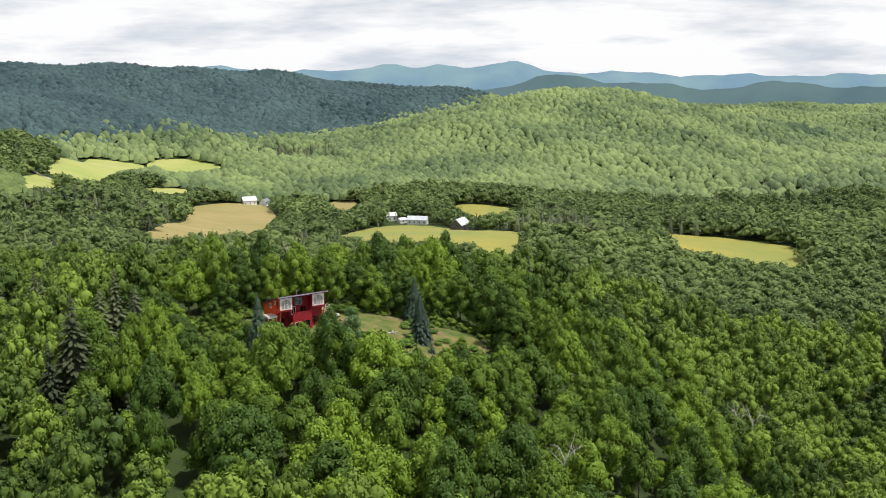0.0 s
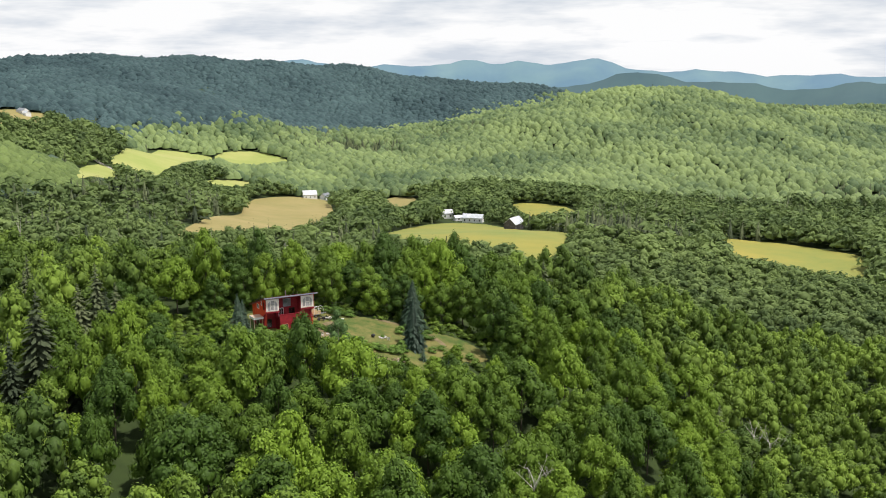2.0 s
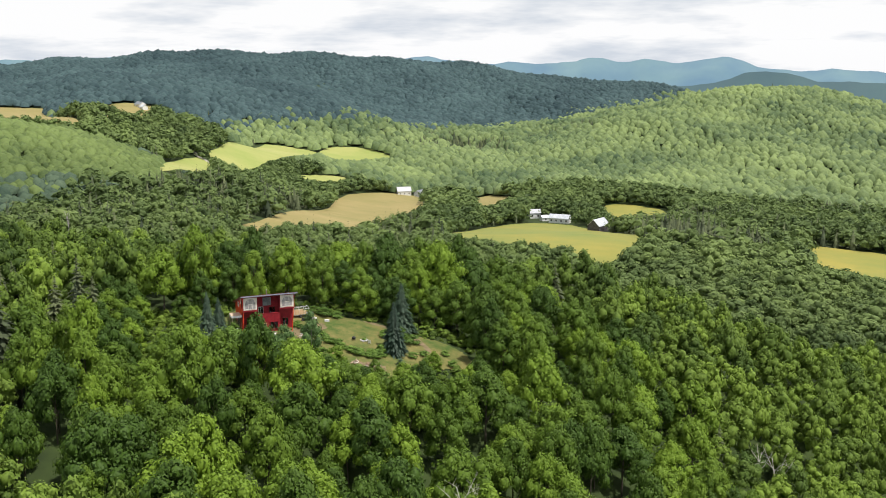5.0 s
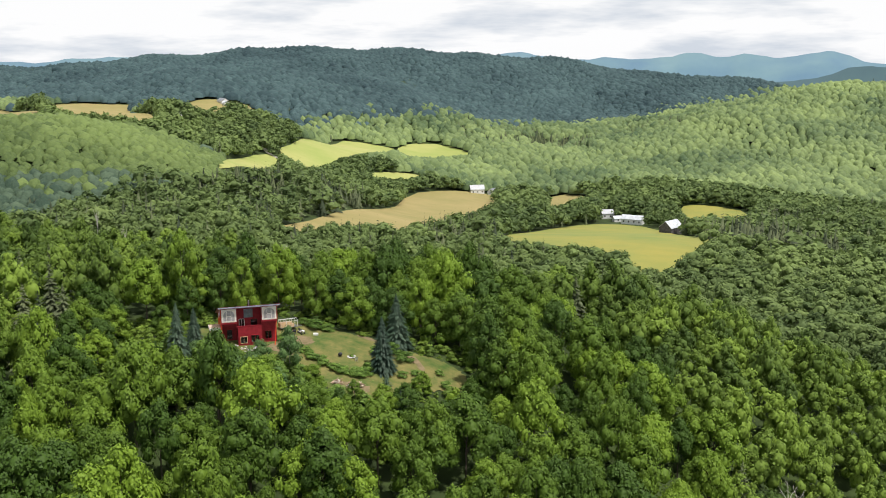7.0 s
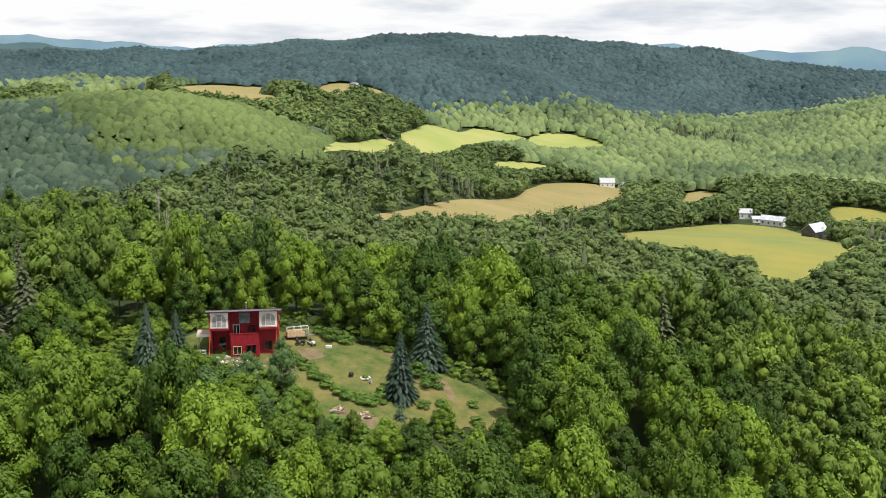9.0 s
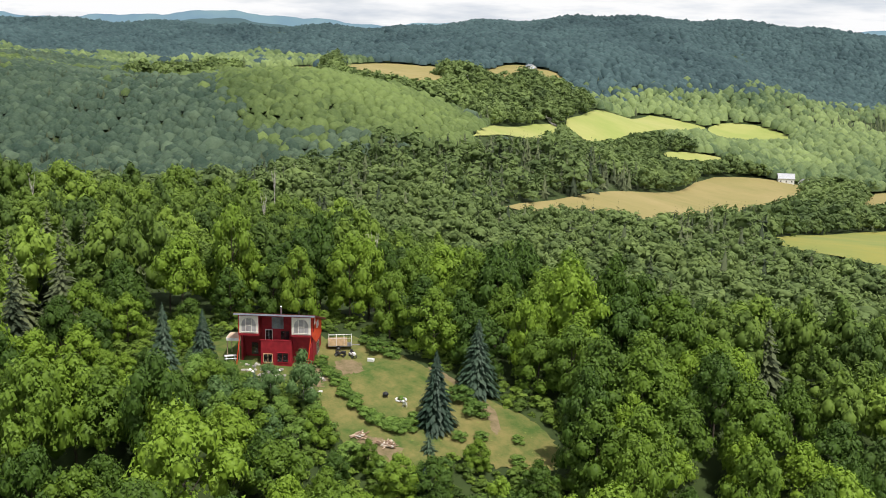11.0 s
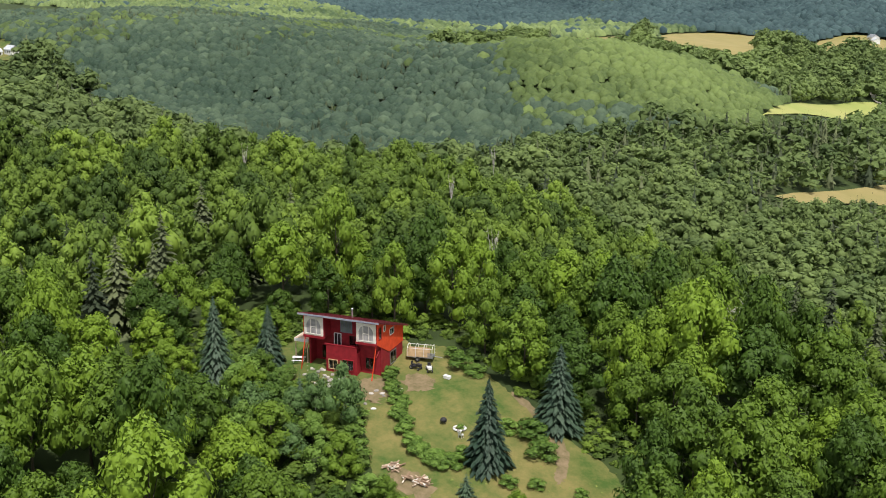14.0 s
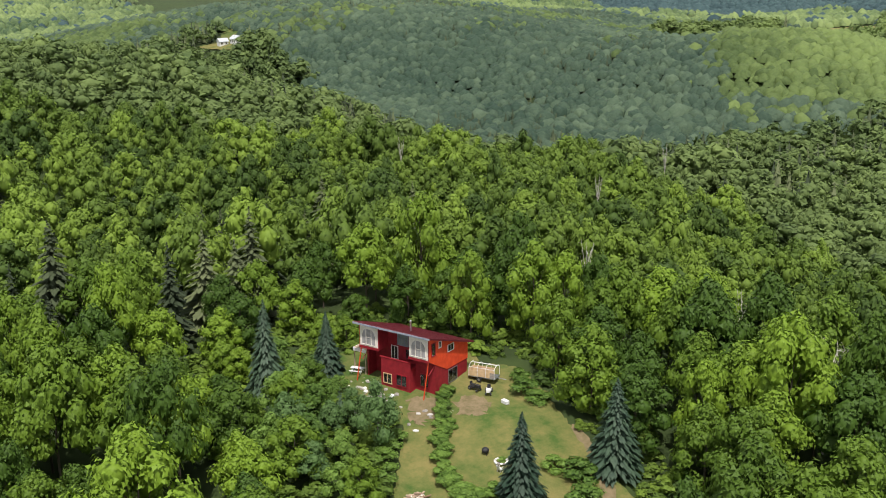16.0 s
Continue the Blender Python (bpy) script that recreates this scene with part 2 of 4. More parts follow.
SPREAD = np.where(_d < 1700, 34 + 0.14 * _d, 272 + 0.55 * (_d - 1700))


def height(x, y):
    x, y = np.asarray(x, float), np.asarray(y, float)
    z = np.full(x.shape, BASE)
    for (cx, cy, a), s in zip(RISES, SPREAD):
        z = z + a * np.exp(-((x - cx) ** 2 + (y - cy) ** 2) / (2 * s * s))
    # small knolls further off, none round the house
    away = np.clip((np.hypot(x + 30, y - 250) - 300) / 900, 0, 1)
    z = z + away * (5 * np.sin(x / 61 + 1.3) * np.sin(y / 73 + 0.4) + 3 * np.sin(x / 33 + y / 47))
    # the land falls away beyond the last woods
    out = np.clip((np.hypot(x, y) - 2350) / 600, 0, 1)
    return z - 260 * out * out * (3 - 2 * out)


def ground_z(x, y):
    return float(height(np.array([x]), np.array([y]))[0])


# ---- mesh helpers ----
def mesh_object(name, verts, faces, mats, index=None, tint=None, smooth=False):
    """One mesh from arrays: faces is an (n, 3) or (n, 4) array."""
    verts, faces = np.asarray(verts, np.float32), np.asarray(faces, np.int32)
    me = bpy.data.meshes.new(name)
    k = faces.shape[1]
    me.vertices.add(len(verts))
    me.vertices.foreach_set("co", verts.ravel())
    me.loops.add(faces.size)
    me.loops.foreach_set("vertex_index", faces.ravel())
    me.polygons.add(len(faces))
    me.polygons.foreach_set("loop_start", np.arange(0, faces.size, k, dtype=np.int32))
    for m in mats:
        me.materials.append(m)
    if index is not None:
        me.polygons.foreach_set("material_index", np.asarray(index, np.int32))
    if smooth:
        me.polygons.foreach_set("use_smooth", np.ones(len(faces), bool))
    if tint is not None:
        a = me.attributes.new("tint", "FLOAT", "POINT")
        a.data.foreach_set("value", np.asarray(tint, np.float32))
    me.update(calc_edges=True)
    me.validate()
    return new(name, me)


def part(name, bm, mat, parent, label="", bevel=0.0):
    """Links a bmesh as one mesh object under a thing or a part."""
    if bevel:
        bmesh.ops.bevel(bm, geom=[e for e in bm.edges if e.calc_face_angle(0) > 0.5], offset=bevel, segments=1, affect="EDGES")
    me = bpy.data.meshes.new(name)
    bm.normal_update()
    bm.to_mesh(me)
    bm.free()
    me.materials.append(mat)
    ob = new(name, me)
    ob.parent = parent
    if label:
        tagged(ob, label)
    return ob


def box(bm, x0, x1, y0, y1, z0, z1, turn=None):
    m = Matrix.Translation(((x0 + x1) / 2, (y0 + y1) / 2, (z0 + z1) / 2)) @ (turn or Matrix()) @ Matrix.Diagonal((x1 - x0, y1 - y0, z1 - z0, 1))
    return bmesh.ops.create_cube(bm, size=1, matrix=m)


def boxes(*dims):
    bm = bmesh.new()
    for d in dims:
        box(bm, *d)
    return bm


def rod(bm, a, b, r0, r1=None, sides=8):
    a, b = Vector(a), Vector(b)
    d = b - a
    m = Matrix.Translation((a + b) / 2) @ d.to_track_quat("Z", "Y").to_matrix().to_4x4()
    bmesh.ops.create_cone(bm, cap_ends=True, segments=sides, radius1=r0, radius2=r0 if r1 is None else r1, depth=d.length, matrix=m)
    return bm


def empty(name, m=None, **tags):
    ob = new(name)
    ob.empty_display_size = 0.3
    if m is not None:
        ob.matrix_world = m
    return tagged(ob, **tags)


def inside(px, py, poly):
    p = np.asarray(poly, float)
    hit = np.zeros(np.shape(px), bool)
    for (x0, y0), (x1, y1) in zip(p, np.roll(p, -1, 0)):
        c = (y0 > py) != (y1 > py)
        hit ^= c & (px < (x1 - x0) * (py - y0) / (y1 - y0 + 1e-12) + x0)
    return hit


def rounded(poly, times=2):
    """Cuts the corners of an outline."""
    p = np.asarray(poly, float)
    for _ in range(times):
        q = np.roll(p, -1, 0)
        p = np.stack([0.75 * p + 0.25 * q, 0.25 * p + 0.75 * q], 1).reshape(-1, 2)
    return p


def draped(name, poly, mat, step, lift, label, category, wobble=0.0):
    """A patch of ground cover that follows the land: a fine grid cut to a rounded, slightly ragged outline."""
    p = rounded(poly, 1 if step > 10 else 3)
    if wobble:
        rng = np.random.default_rng(len(name) * 7 + len(poly))
        p = p + rng.normal(0, wobble, p.shape)
    bm = bmesh.new()
    f = bm.faces.new([bm.verts.new((x, y, 0)) for x, y in p])
    lo, hi = p.min(0), p.max(0)
    for axis in (0, 1):
        for c in np.arange(lo[axis] + step / 2, hi[axis], step):
            co, no = [0, 0, 0], [0, 0, 0]
            co[axis], no[axis] = c, 1
            bmesh.ops.bisect_plane(bm, geom=bm.verts[:] + bm.edges[:] + bm.faces[:], plane_co=co, plane_no=no)
    bmesh.ops.triangulate(bm, faces=bm.faces[:])
    xy = np.array([v.co[:2] for v in bm.verts])
    z = height(xy[:, 0], xy[:, 1]) + lift
    for v, h in zip(bm.verts, z):
        v.co.z = h
    if sum(fc.normal.z for fc in bm.faces) < 0:
        bmesh.ops.reverse_faces(bm, faces=bm.faces[:])
    ob = part(name, bm, mat, None)
    return tagged(ob, label, category, kind="structure")


# ---- the ground ----
def graded(lo, a, b, hi, fine, near_lo, near_hi, grow=1.09):
    mid = list(np.arange(a, b + fine, fine))
    up, s = [mid[-1]], fine
    while up[-1] < hi:
        s *= grow
        up.append(up[-1] + min(s, 20 if up[-1] < near_hi else 140))
    down, s = [mid[0]], fine
    while down[-1] > lo:
        s *= grow
        down.append(down[-1] - min(s, 20 if down[-1] > near_lo else 140))
    return np.array(down[:0:-1] + mid + up[1:])


def build_ground():
    xs, ys = graded(-4900, -230, 170, 4900, 5.0, -860, 300), graded(-4800, 110, 380, 4900, 5.0, 0, 1400)
    X, Y = np.meshgrid(xs, ys)
    Z = height(X, Y)
    v = np.stack([X, Y, Z], -1).reshape(-1, 3)
    i = np.arange(len(ys) * len(xs)).reshape(len(ys), len(xs))
    f = np.stack([i[:-1, :-1], i[:-1, 1:], i[1:, 1:], i[1:, :-1]], -1).reshape(-1, 4)
    ob = mesh_object("ground", v, f, [FOREST_FLOOR], smooth=True)
    tagged(ob, "rolling hill country with dark forest floor", "ground", kind="structure")


build_ground()

FIELD_E = [(-72, 628), (-70, 725), (-56, 790), (-36, 824), (2, 804), (30, 715), (46, 641), (42, 575), (32, 522), (13, 520), (10, 549), (-14, 563), (-33, 570), (-58, 582)]
FIELD_A = [(-164, 520), (-168, 590), (-194, 777), (-226, 921), (-212, 976), (-180, 1022), (-147, 930), (-136, 801), (-134, 705), (-121, 590), (-138, 600), (-150, 570), (-152, 526)]
FIELD_L = [(-252, 628), (-290, 705), (-322, 767), (-338, 866), (-323, 862), (-310, 840), (-270, 705), (-250, 630)]
FIELD_R = [(-338, 890), (-350, 955), (-421, 1215), (-380, 1242), (-350, 1250), (-342, 1165), (-320, 1050), (-311, 965), (-303, 915), (-301, 868), (-316, 872)]
FIELD_R2 = [(-355, 1248), (-354, 1300), (-316, 1320), (-258, 1262), (-284, 1255), (-322, 1198)]
FIELD_STRIP = [(-278, 956), (-270, 1000), (-245, 1030), (-248, 985), (-266, 945)]
FIELD_HAY1 = [(-690, 880), (-735, 1020), (-640, 935), (-561, 862), (-518, 812), (-564, 796)]
FIELD_HAY2 = [(-745, 1085), (-775, 1210), (-732, 1266), (-690, 1210), (-590, 1050), (-462, 901), (-446, 850), (-475, 862), (-507, 834), (-600, 935)]
FIELD_HAY3 = [(-640, 1215), (-636, 1300), (-576, 1310), (-556, 1284), (-556, 1223), (-500, 1090), (-540, 1100)]
FIELD_SMALL = [(-112, 956), (-116, 1018), (-75, 990), (-88, 935), (-98, 902)]
FIELD_BARN = [(7, 912), (24, 935), (67, 910), (52, 826), (18, 848)]
FIELD_EAST = [(145, 712), (179, 708), (206, 699), (236, 672), (214, 600), (182, 612), (138, 632)]
FIELD_FARM = [(-615, 318), (-606, 335), (-640, 347), (-640, 353), (-600, 350), (-580, 352), (-578, 336)]
LAWN_EDGE = [(-33, 252), (-36, 258), (-34, 264), (-27, 265), (-20, 264.5), (-14, 264.5), (-8, 264), (-3, 264.5), (3, 266), (10, 263), (12, 256), (6, 251),
             (0, 248), (-1, 242), (-6, 237.5), (-13, 238), (-18, 241), (-24, 243.5), (-29, 245)]
YARD = [(-47, 232), (-36, 239), (-24, 243), (-30, 256), (-38, 262), (-48, 258), (-50, 243)]
FIELDS = [FIELD_E, FIELD_A, FIELD_L, FIELD_R, FIELD_R2, FIELD_STRIP, FIELD_HAY1, FIELD_HAY2, FIELD_HAY3, FIELD_SMALL, FIELD_BARN, FIELD_EAST, FIELD_FARM]
draped("meadow", FIELD_E, MEADOW, 16, 0.8, "broad yellow-green meadow below the farmstead", "meadow", 1.0)
draped("hay_field", FIELD_A, HAY, 20, 0.8, "mown tan hay field in the valley", "field", 1.0)
draped("pasture", FIELD_L, BRIGHT, 16, 0.8, "sunlit pale green pasture beside the road", "pasture", 1.0)
draped("pasture", FIELD_R, BRIGHT, 18, 0.8, "sunlit pale green pasture on a rise", "pasture", 1.0)
draped("pasture", FIELD_R2, BRIGHT, 16, 0.8, "small sunlit pasture between tree lines", "pasture", 1.0)
draped("pasture", FIELD_STRIP, BRIGHT, 12, 0.8, "narrow strip of bright pasture", "pasture", 0.5)
draped("hay_field", FIELD_HAY1, HAY, 26, 0.8, "straw-coloured hay field on the far slope", "field", 1.5)
draped("hay_field", FIELD_HAY2, HAY, 26, 0.8, "straw-coloured hay field beside a tree line", "field", 1.5)
draped("hay_field", FIELD_HAY3, HAY, 20, 0.8, "small straw-coloured field round a white house", "field", 1.0)
draped("hay_field", FIELD_SMALL, HAY, 16, 0.8, "small tan field behind the tree line", "field", 1.0)
draped("meadow", FIELD_BARN, MEADOW, 14, 0.8, "small green meadow behind the grey barn", "meadow", 0.8)
draped("meadow", FIELD_EAST, MEADOW, 16, 0.8, "long yellow-green meadow in the woods", "meadow", 1.0)
draped("meadow", FIELD_FARM, LAWN, 14, 0.8, "green clearing round the white farm", "meadow", 0.8)
draped("lawn", LAWN_EDGE, LAWN, 2.2, 0.12, "dry patchy lawn with worn tan spots", "lawn", 0.25)
draped("yard", YARD, LAWN, 2.2, 0.08, "rough grass round the red house", "yard", 0.25)


# ---- distant mountains ----
def ridge(name, r, base, peaks, mat, label, seed):
    """A far range as one long wall of hills with a broken skyline: peaks are (bearing in degrees, rise, half width)."""
    n = 420
    a = np.linspace(radians(-46), radians(104), n)
    deg = np.degrees(a)
    top = np.full(n, float(base))
    for d, h, w in peaks:
        top += h * np.exp(-((deg - d) / w) ** 2)
    top += r / 4500 * (5 * np.sin(deg * 1.13 + seed) + 3 * np.sin(deg * 2.7 + 2 * seed) + 1.3 * np.sin(deg * 6.1 + seed) + 0.7 * np.sin(deg * 13.0))
    v, f = [], []
    for k, (dr, z) in enumerate(((-420, top * 0 - 300), (-120, top - 60), (0, top), (160, top - 200))):
        wob = 40 * np.sin(deg * 0.9 + k) if k < 2 else 0
        v.append(np.stack([-np.sin(a) * (r + dr + wob), np.cos(a) * (r + dr + wob), z], 1))
    for k in range(3):
        i = np.arange(n - 1) + k * n
        f.append(np.stack([i + 1, i, i + n, i + n + 1], 1))
    ob = mesh_object(name, np.concatenate(v), np.concatenate(f), [mat], smooth=True)
    tagged(ob, label, "mountains", kind="structure")


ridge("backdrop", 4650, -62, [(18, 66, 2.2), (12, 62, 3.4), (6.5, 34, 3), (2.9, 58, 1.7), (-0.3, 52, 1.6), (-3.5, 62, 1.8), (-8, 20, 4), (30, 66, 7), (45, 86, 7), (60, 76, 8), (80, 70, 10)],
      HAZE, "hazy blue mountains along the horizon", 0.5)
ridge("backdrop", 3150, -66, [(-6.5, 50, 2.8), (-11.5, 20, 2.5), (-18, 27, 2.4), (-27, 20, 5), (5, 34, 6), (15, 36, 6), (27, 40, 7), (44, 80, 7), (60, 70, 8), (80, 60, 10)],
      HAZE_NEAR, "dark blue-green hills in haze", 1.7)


# ---- trees ----
def ball(sub):
    bm = bmesh.new()
    bmesh.ops.create_icosphere(bm, subdivisions=sub, radius=1)
    v = np.array([x.co[:] for x in bm.verts])
    f = np.array([[x.index for x in fc.verts] for fc in bm.faces])
    bm.free()
    return v, f


BALLS = {1: ball(1), 2: ball(2)}


def leaf_sprays(rng, centre, normal, size):
    """One-triangle leaf sprays at the given centres, tilted loosely off their outward normals."""
    n = len(centre)
    nrm = normal + rng.normal(0, 0.30, (n, 3)) + [0, 0, 0.2]
    nrm /= np.linalg.norm(nrm, axis=1)[:, None]
    u = np.cross(nrm, rng.normal(0, 1, (n, 3)))
    u /= np.linalg.norm(u, axis=1)[:, None]
    w = np.cross(nrm, u)
    s = (size * rng.uniform(0.6, 1.35, n))[:, None]
    v = np.stack([centre + u * s, centre - u * s * 0.5 + w * s * 0.8, centre - u * s * 0.5 - w * s * 0.8], 1).reshape(-1, 3)
    return v, np.arange(3 * n).reshape(-1, 3)


def broadleaf(seed, lobes, leaves, sub, leaf_size, slim=1.0, low=0.20, core=0.74):
    """A crown of unit height and about 0.42 radius: uneven lobes, each a rough core set with leaf sprays."""
    rng = np.random.default_rng(seed)
    V, F, base = [], [], 0
    for k in range(lobes):
        h = (k + 0.5) / lobes
        ring = np.sin(np.pi * min(1.0, 0.30 + 0.72 * h)) ** 0.7
        a = k * 2.4 + rng.uniform(-0.5, 0.5)
        rad = (0.28 + 0.02 * min(lobes, 30) / 10) * ring * rng.uniform(0.55, 1.1) * slim if k < lobes - 1 else 0.02
        c = np.array([np.cos(a) * rad, np.sin(a) * rad, low + 0.12 + (0.76 - low) * h + rng.uniform(-0.05, 0.04)])
        r = (0.110 + 0.075 * ring * rng.uniform(0.6, 1.3)) * (0.85 + 0.15 * slim) * (9 / lobes) ** 0.33
        bv, bf = BALLS[sub]
        d = bv / np.linalg.norm(bv, axis=1)[:, None]
        wob = 1 + 0.16 * np.sin(d @ rng.normal(0, 3.2, 3) + rng.uniform(0, 6)) + rng.normal(0, 0.09, len(d))
        V.append(c + d * (r * core * wob)[:, None] * [1, 1, 0.88])
        F.append(bf + base)
        base += len(bv)
        if leaves:
            p = rng.normal(0, 1, (leaves, 3))
            p[:, 2] = np.abs(p[:, 2]) * 0.95 - 0.40
            p /= np.linalg.norm(p, axis=1)[:, None]
            at = c + p * (r * rng.uniform(0.72, 1.14, leaves))[:, None]
            out = at - [0, 0, 0.42]
            out /= np.linalg.norm(out, axis=1)[:, None] + 1e-6
            lv, lf = leaf_sprays(rng, at, 0.8 * p + 0.3 * out, leaf_size)
            V.append(lv)
            F.append(lf + base)
            base += len(lv)
    return np.concatenate(V), np.concatenate(F)


def conifer(seed, tiers, per, slim=1.0, twigs=3, fan=0.34, reach=0.62):
    """A spire of unit height: tiers of drooping boughs round a thin core, each bough set with short hanging sprays."""
    rng = np.random.default_rng(seed)
    V, F, base = [], [], 0
    for k in range(tiers):
        h = k / (tiers - 1)
        r = (0.225 * (1 - h) ** 0.9 + 0.010) * slim
        count = max(4, int(per * (1 - 0.5 * h)))
        for j in range(count):
            z = 0.04 + 0.92 * h + rng.uniform(-0.5, 0.5) / tiers
            a = (j + rng.uniform(-0.45, 0.45) + 0.5 * (k % 2)) * 2 * np.pi / count
            L = r * rng.uniform(0.6, 1.25)
            d, s = np.array([np.cos(a), np.sin(a), 0]), np.array([-np.sin(a), np.cos(a), 0])
            for q in range(twigs):
                t = 0.30 + 0.70 * (q + 1) / twigs
                w = (fan * L + 0.006) * (1.25 - 0.75 * t) * rng.uniform(0.8, 1.3)
                root, tip = d * L * max(0.0, t - reach), d * L * t
                zr, zt = z + 0.10 * L * (1 - t), z - 0.26 * L * t - rng.uniform(0, 0.012)
                mid = d * L * (t - 0.35 * reach)
                V.append(np.array([root + [0, 0, zr], mid + s * w + [0, 0, (zr + zt) / 2 - 0.008], tip + [0, 0, zt], mid - s * w + [0, 0, (zr + zt) / 2 - 0.008]]))
                F.append(np.array([[0, 1, 2], [0, 2, 3]]) + base)
                base += 4
    n = 6
    a = np.arange(n) * 2 * np.pi / n
    core = np.concatenate([np.stack([np.cos(a) * 0.11 * slim, np.sin(a) * 0.11 * slim, np.full(n, 0.03)], 1), [[0, 0, 0.82]]])
    V.append(core)
    F.append(np.array([[i, (i + 1) % n, n] for i in range(n)]) + base)
    return np.concatenate(V), np.concatenate(F)


def dome(seed):
    """A far crown: a lumpy cap."""
    rng = np.random.default_rng(seed)
    a = np.arange(5) * np.pi / 2.5 + rng.uniform(0, 1)
    r1, r2 = 0.42 * rng.uniform(0.8, 1.2, 5), 0.30 * rng.uniform(0.75, 1.2, 5)
    v = np.concatenate([np.stack([np.cos(a) * r1, np.sin(a) * r1, 0.25 + rng.uniform(-0.05, 0.05, 5)], 1),
                        np.stack([np.cos(a + 0.4) * r2, np.sin(a + 0.4) * r2, 0.72 + rng.uniform(-0.09, 0.09, 5)], 1),
                        [[rng.uniform(-0.08, 0.08), rng.uniform(-0.08, 0.08), 1.0]]])
    f = []
    for i in range(5):
        j = (i + 1) % 5
        f += [[i, j, 5 + i], [j, 5 + j, 5 + i], [5 + i, 5 + j, 10]]
    return v, np.array(f)


def scatter(name, pts, sizes, widths, kinds, forms, mat, tints, label, category, rng):
    """Many trees as one mesh of unlike crowns, each with its own turn, height and width."""
    V, F, T, base = [], [], [], 0
    z = height(pts[:, 0], pts[:, 1]) - 0.3
    turn = rng.uniform(0, 2 * np.pi, len(pts))
    for k, (tv, tf) in enumerate(forms):
        m = np.where(kinds == k)[0]
        if not len(m):
            continue
        c, s = np.cos(turn[m])[:, None], np.sin(turn[m])[:, None]
        w, h = widths[m][:, None], sizes[m][:, None]
        x = (tv[None, :, 0] * c - tv[None, :, 1] * s) * w + pts[m, 0][:, None]
        y = (tv[None, :, 0] * s + tv[None, :, 1] * c) * w + pts[m, 1][:, None]
        zz = tv[None, :, 2] * h + z[m][:, None]
        V.append(np.stack([x, y, zz], -1).reshape(-1, 3))
        F.append((tf[None] + (np.arange(len(m)) * len(tv))[:, None, None] + base).reshape(-1, 3))
        T.append(np.repeat(tints[m], len(tv)))
        base += len(m) * len(tv)
    ob = mesh_object(name, np.concatenate(V), np.concatenate(F), [mat], tint=np.concatenate(T), smooth=forms is DOMES)
    return tagged(ob, label, category, kind="stuff")


def lattice(x0, x1, y0, y1, step, rng, jitter=0.38):
    X, Y = np.meshgrid(np.arange(x0, x1, step), np.arange(y0, y1, step * 0.87))
    X = X + (np.arange(len(X)) % 2)[:, None] * step * 0.5
    p = np.stack([X.ravel(), Y.ravel()], 1)
    return p + rng.uniform(-jitter, jitter, p.shape) * step


def soft_noise(p, scale, seed):
    q = p / scale
    return (np.sin(q[:, 0] * 1.7 + seed) * np.sin(q[:, 1] * 1.3 + seed * 2.1) + np.sin(q[:, 0] * 0.7 - q[:, 1] * 0.9 + seed * 0.7)
            + 0.6 * np.sin(q[:, 0] * 3.1 + q[:, 1] * 2.3 + seed)) / 2.6


CLEAR = [LAWN_EDGE, YARD]
HOUSE_AT = (-34.1, 246.2)
BUILDING_SITES = [(13, 770), (-20, 832), (-33, 842), (-43, 858), (-186, 1002), (-172, 1010), (-140, 944), (-603, 1284), (-592, 1272), (-447, 914), (-592, 344), (-597, 336)]


def open_ground(p, margin=0.0):
    """True where no forest tree stands."""
    out = np.zeros(len(p), bool)
    for poly in CLEAR:
        q = np.asarray(poly, float)
        c = q.mean(0)
        grown = c + (q - c) * (1 + margin / 16)
        out |= inside(p[:, 0], p[:, 1], grown)
    for poly in FIELDS:
        out |= inside(p[:, 0], p[:, 1], poly)
    away = p - np.array([60.0, 80.0])
    away = away / np.linalg.norm(away, axis=1)[:, None]
    for bx, by in BUILDING_SITES:
        for s in (0.0, 18.0, 36.0):
            q = p + away * s
            out |= np.hypot(q[:, 0] - bx, q[:, 1] - by) < 10
    out |= np.hypot(p[:, 0] - HOUSE_AT[0], p[:, 1] - HOUSE_AT[1]) < 11
    return out


def growth_limit(p):
    """How high the wood may stand: young, low growth along the south-east margin of every field."""
    away = p - np.array([60.0, 80.0])
    dist = np.linalg.norm(away, axis=1)
    away = away / dist[:, None]
    slope = np.clip((62 - height(p[:, 0], p[:, 1])) / dist, 0.04, 1)
    limit = np.full(len(p), 99.0)
    for poly in FIELDS:
        for s in np.arange(0.0, 200.0, 9.0):
            q = p + away * s
            hit = inside(q[:, 0], q[:, 1], poly)
            rise = height(q[hit][:, 0], q[hit][:, 1]) - height(p[hit][:, 0], p[hit][:, 1])
            limit[hit] = np.minimum(limit[hit], np.maximum(0.0, rise + s * slope[hit] * 1.1))
    return limit


rng = np.random.default_rng(11)
CROWNS_EDGE = [broadleaf(s, 28, 105, 1, 0.021, sl, 0.04) for s, sl in ((7, 1.0), (8, 0.9), (9, 1.05))]
CROWNS_FINE = [broadleaf(s, 26, 108, 1, 0.020, sl, 0.24) for s, sl in ((1, 1.0), (2, 0.9), (3, 1.1), (4, 0.8), (5, 1.05), (6, 0.95))]
CROWNS_MID = [broadleaf(s, 17, 42, 1, 0.028, sl, 0.26) for s, sl in ((21, 1.0), (22, 0.9), (23, 1.15), (24, 0.8), (25, 1.05), (26, 1.0), (27, 0.95), (28, 1.1))]
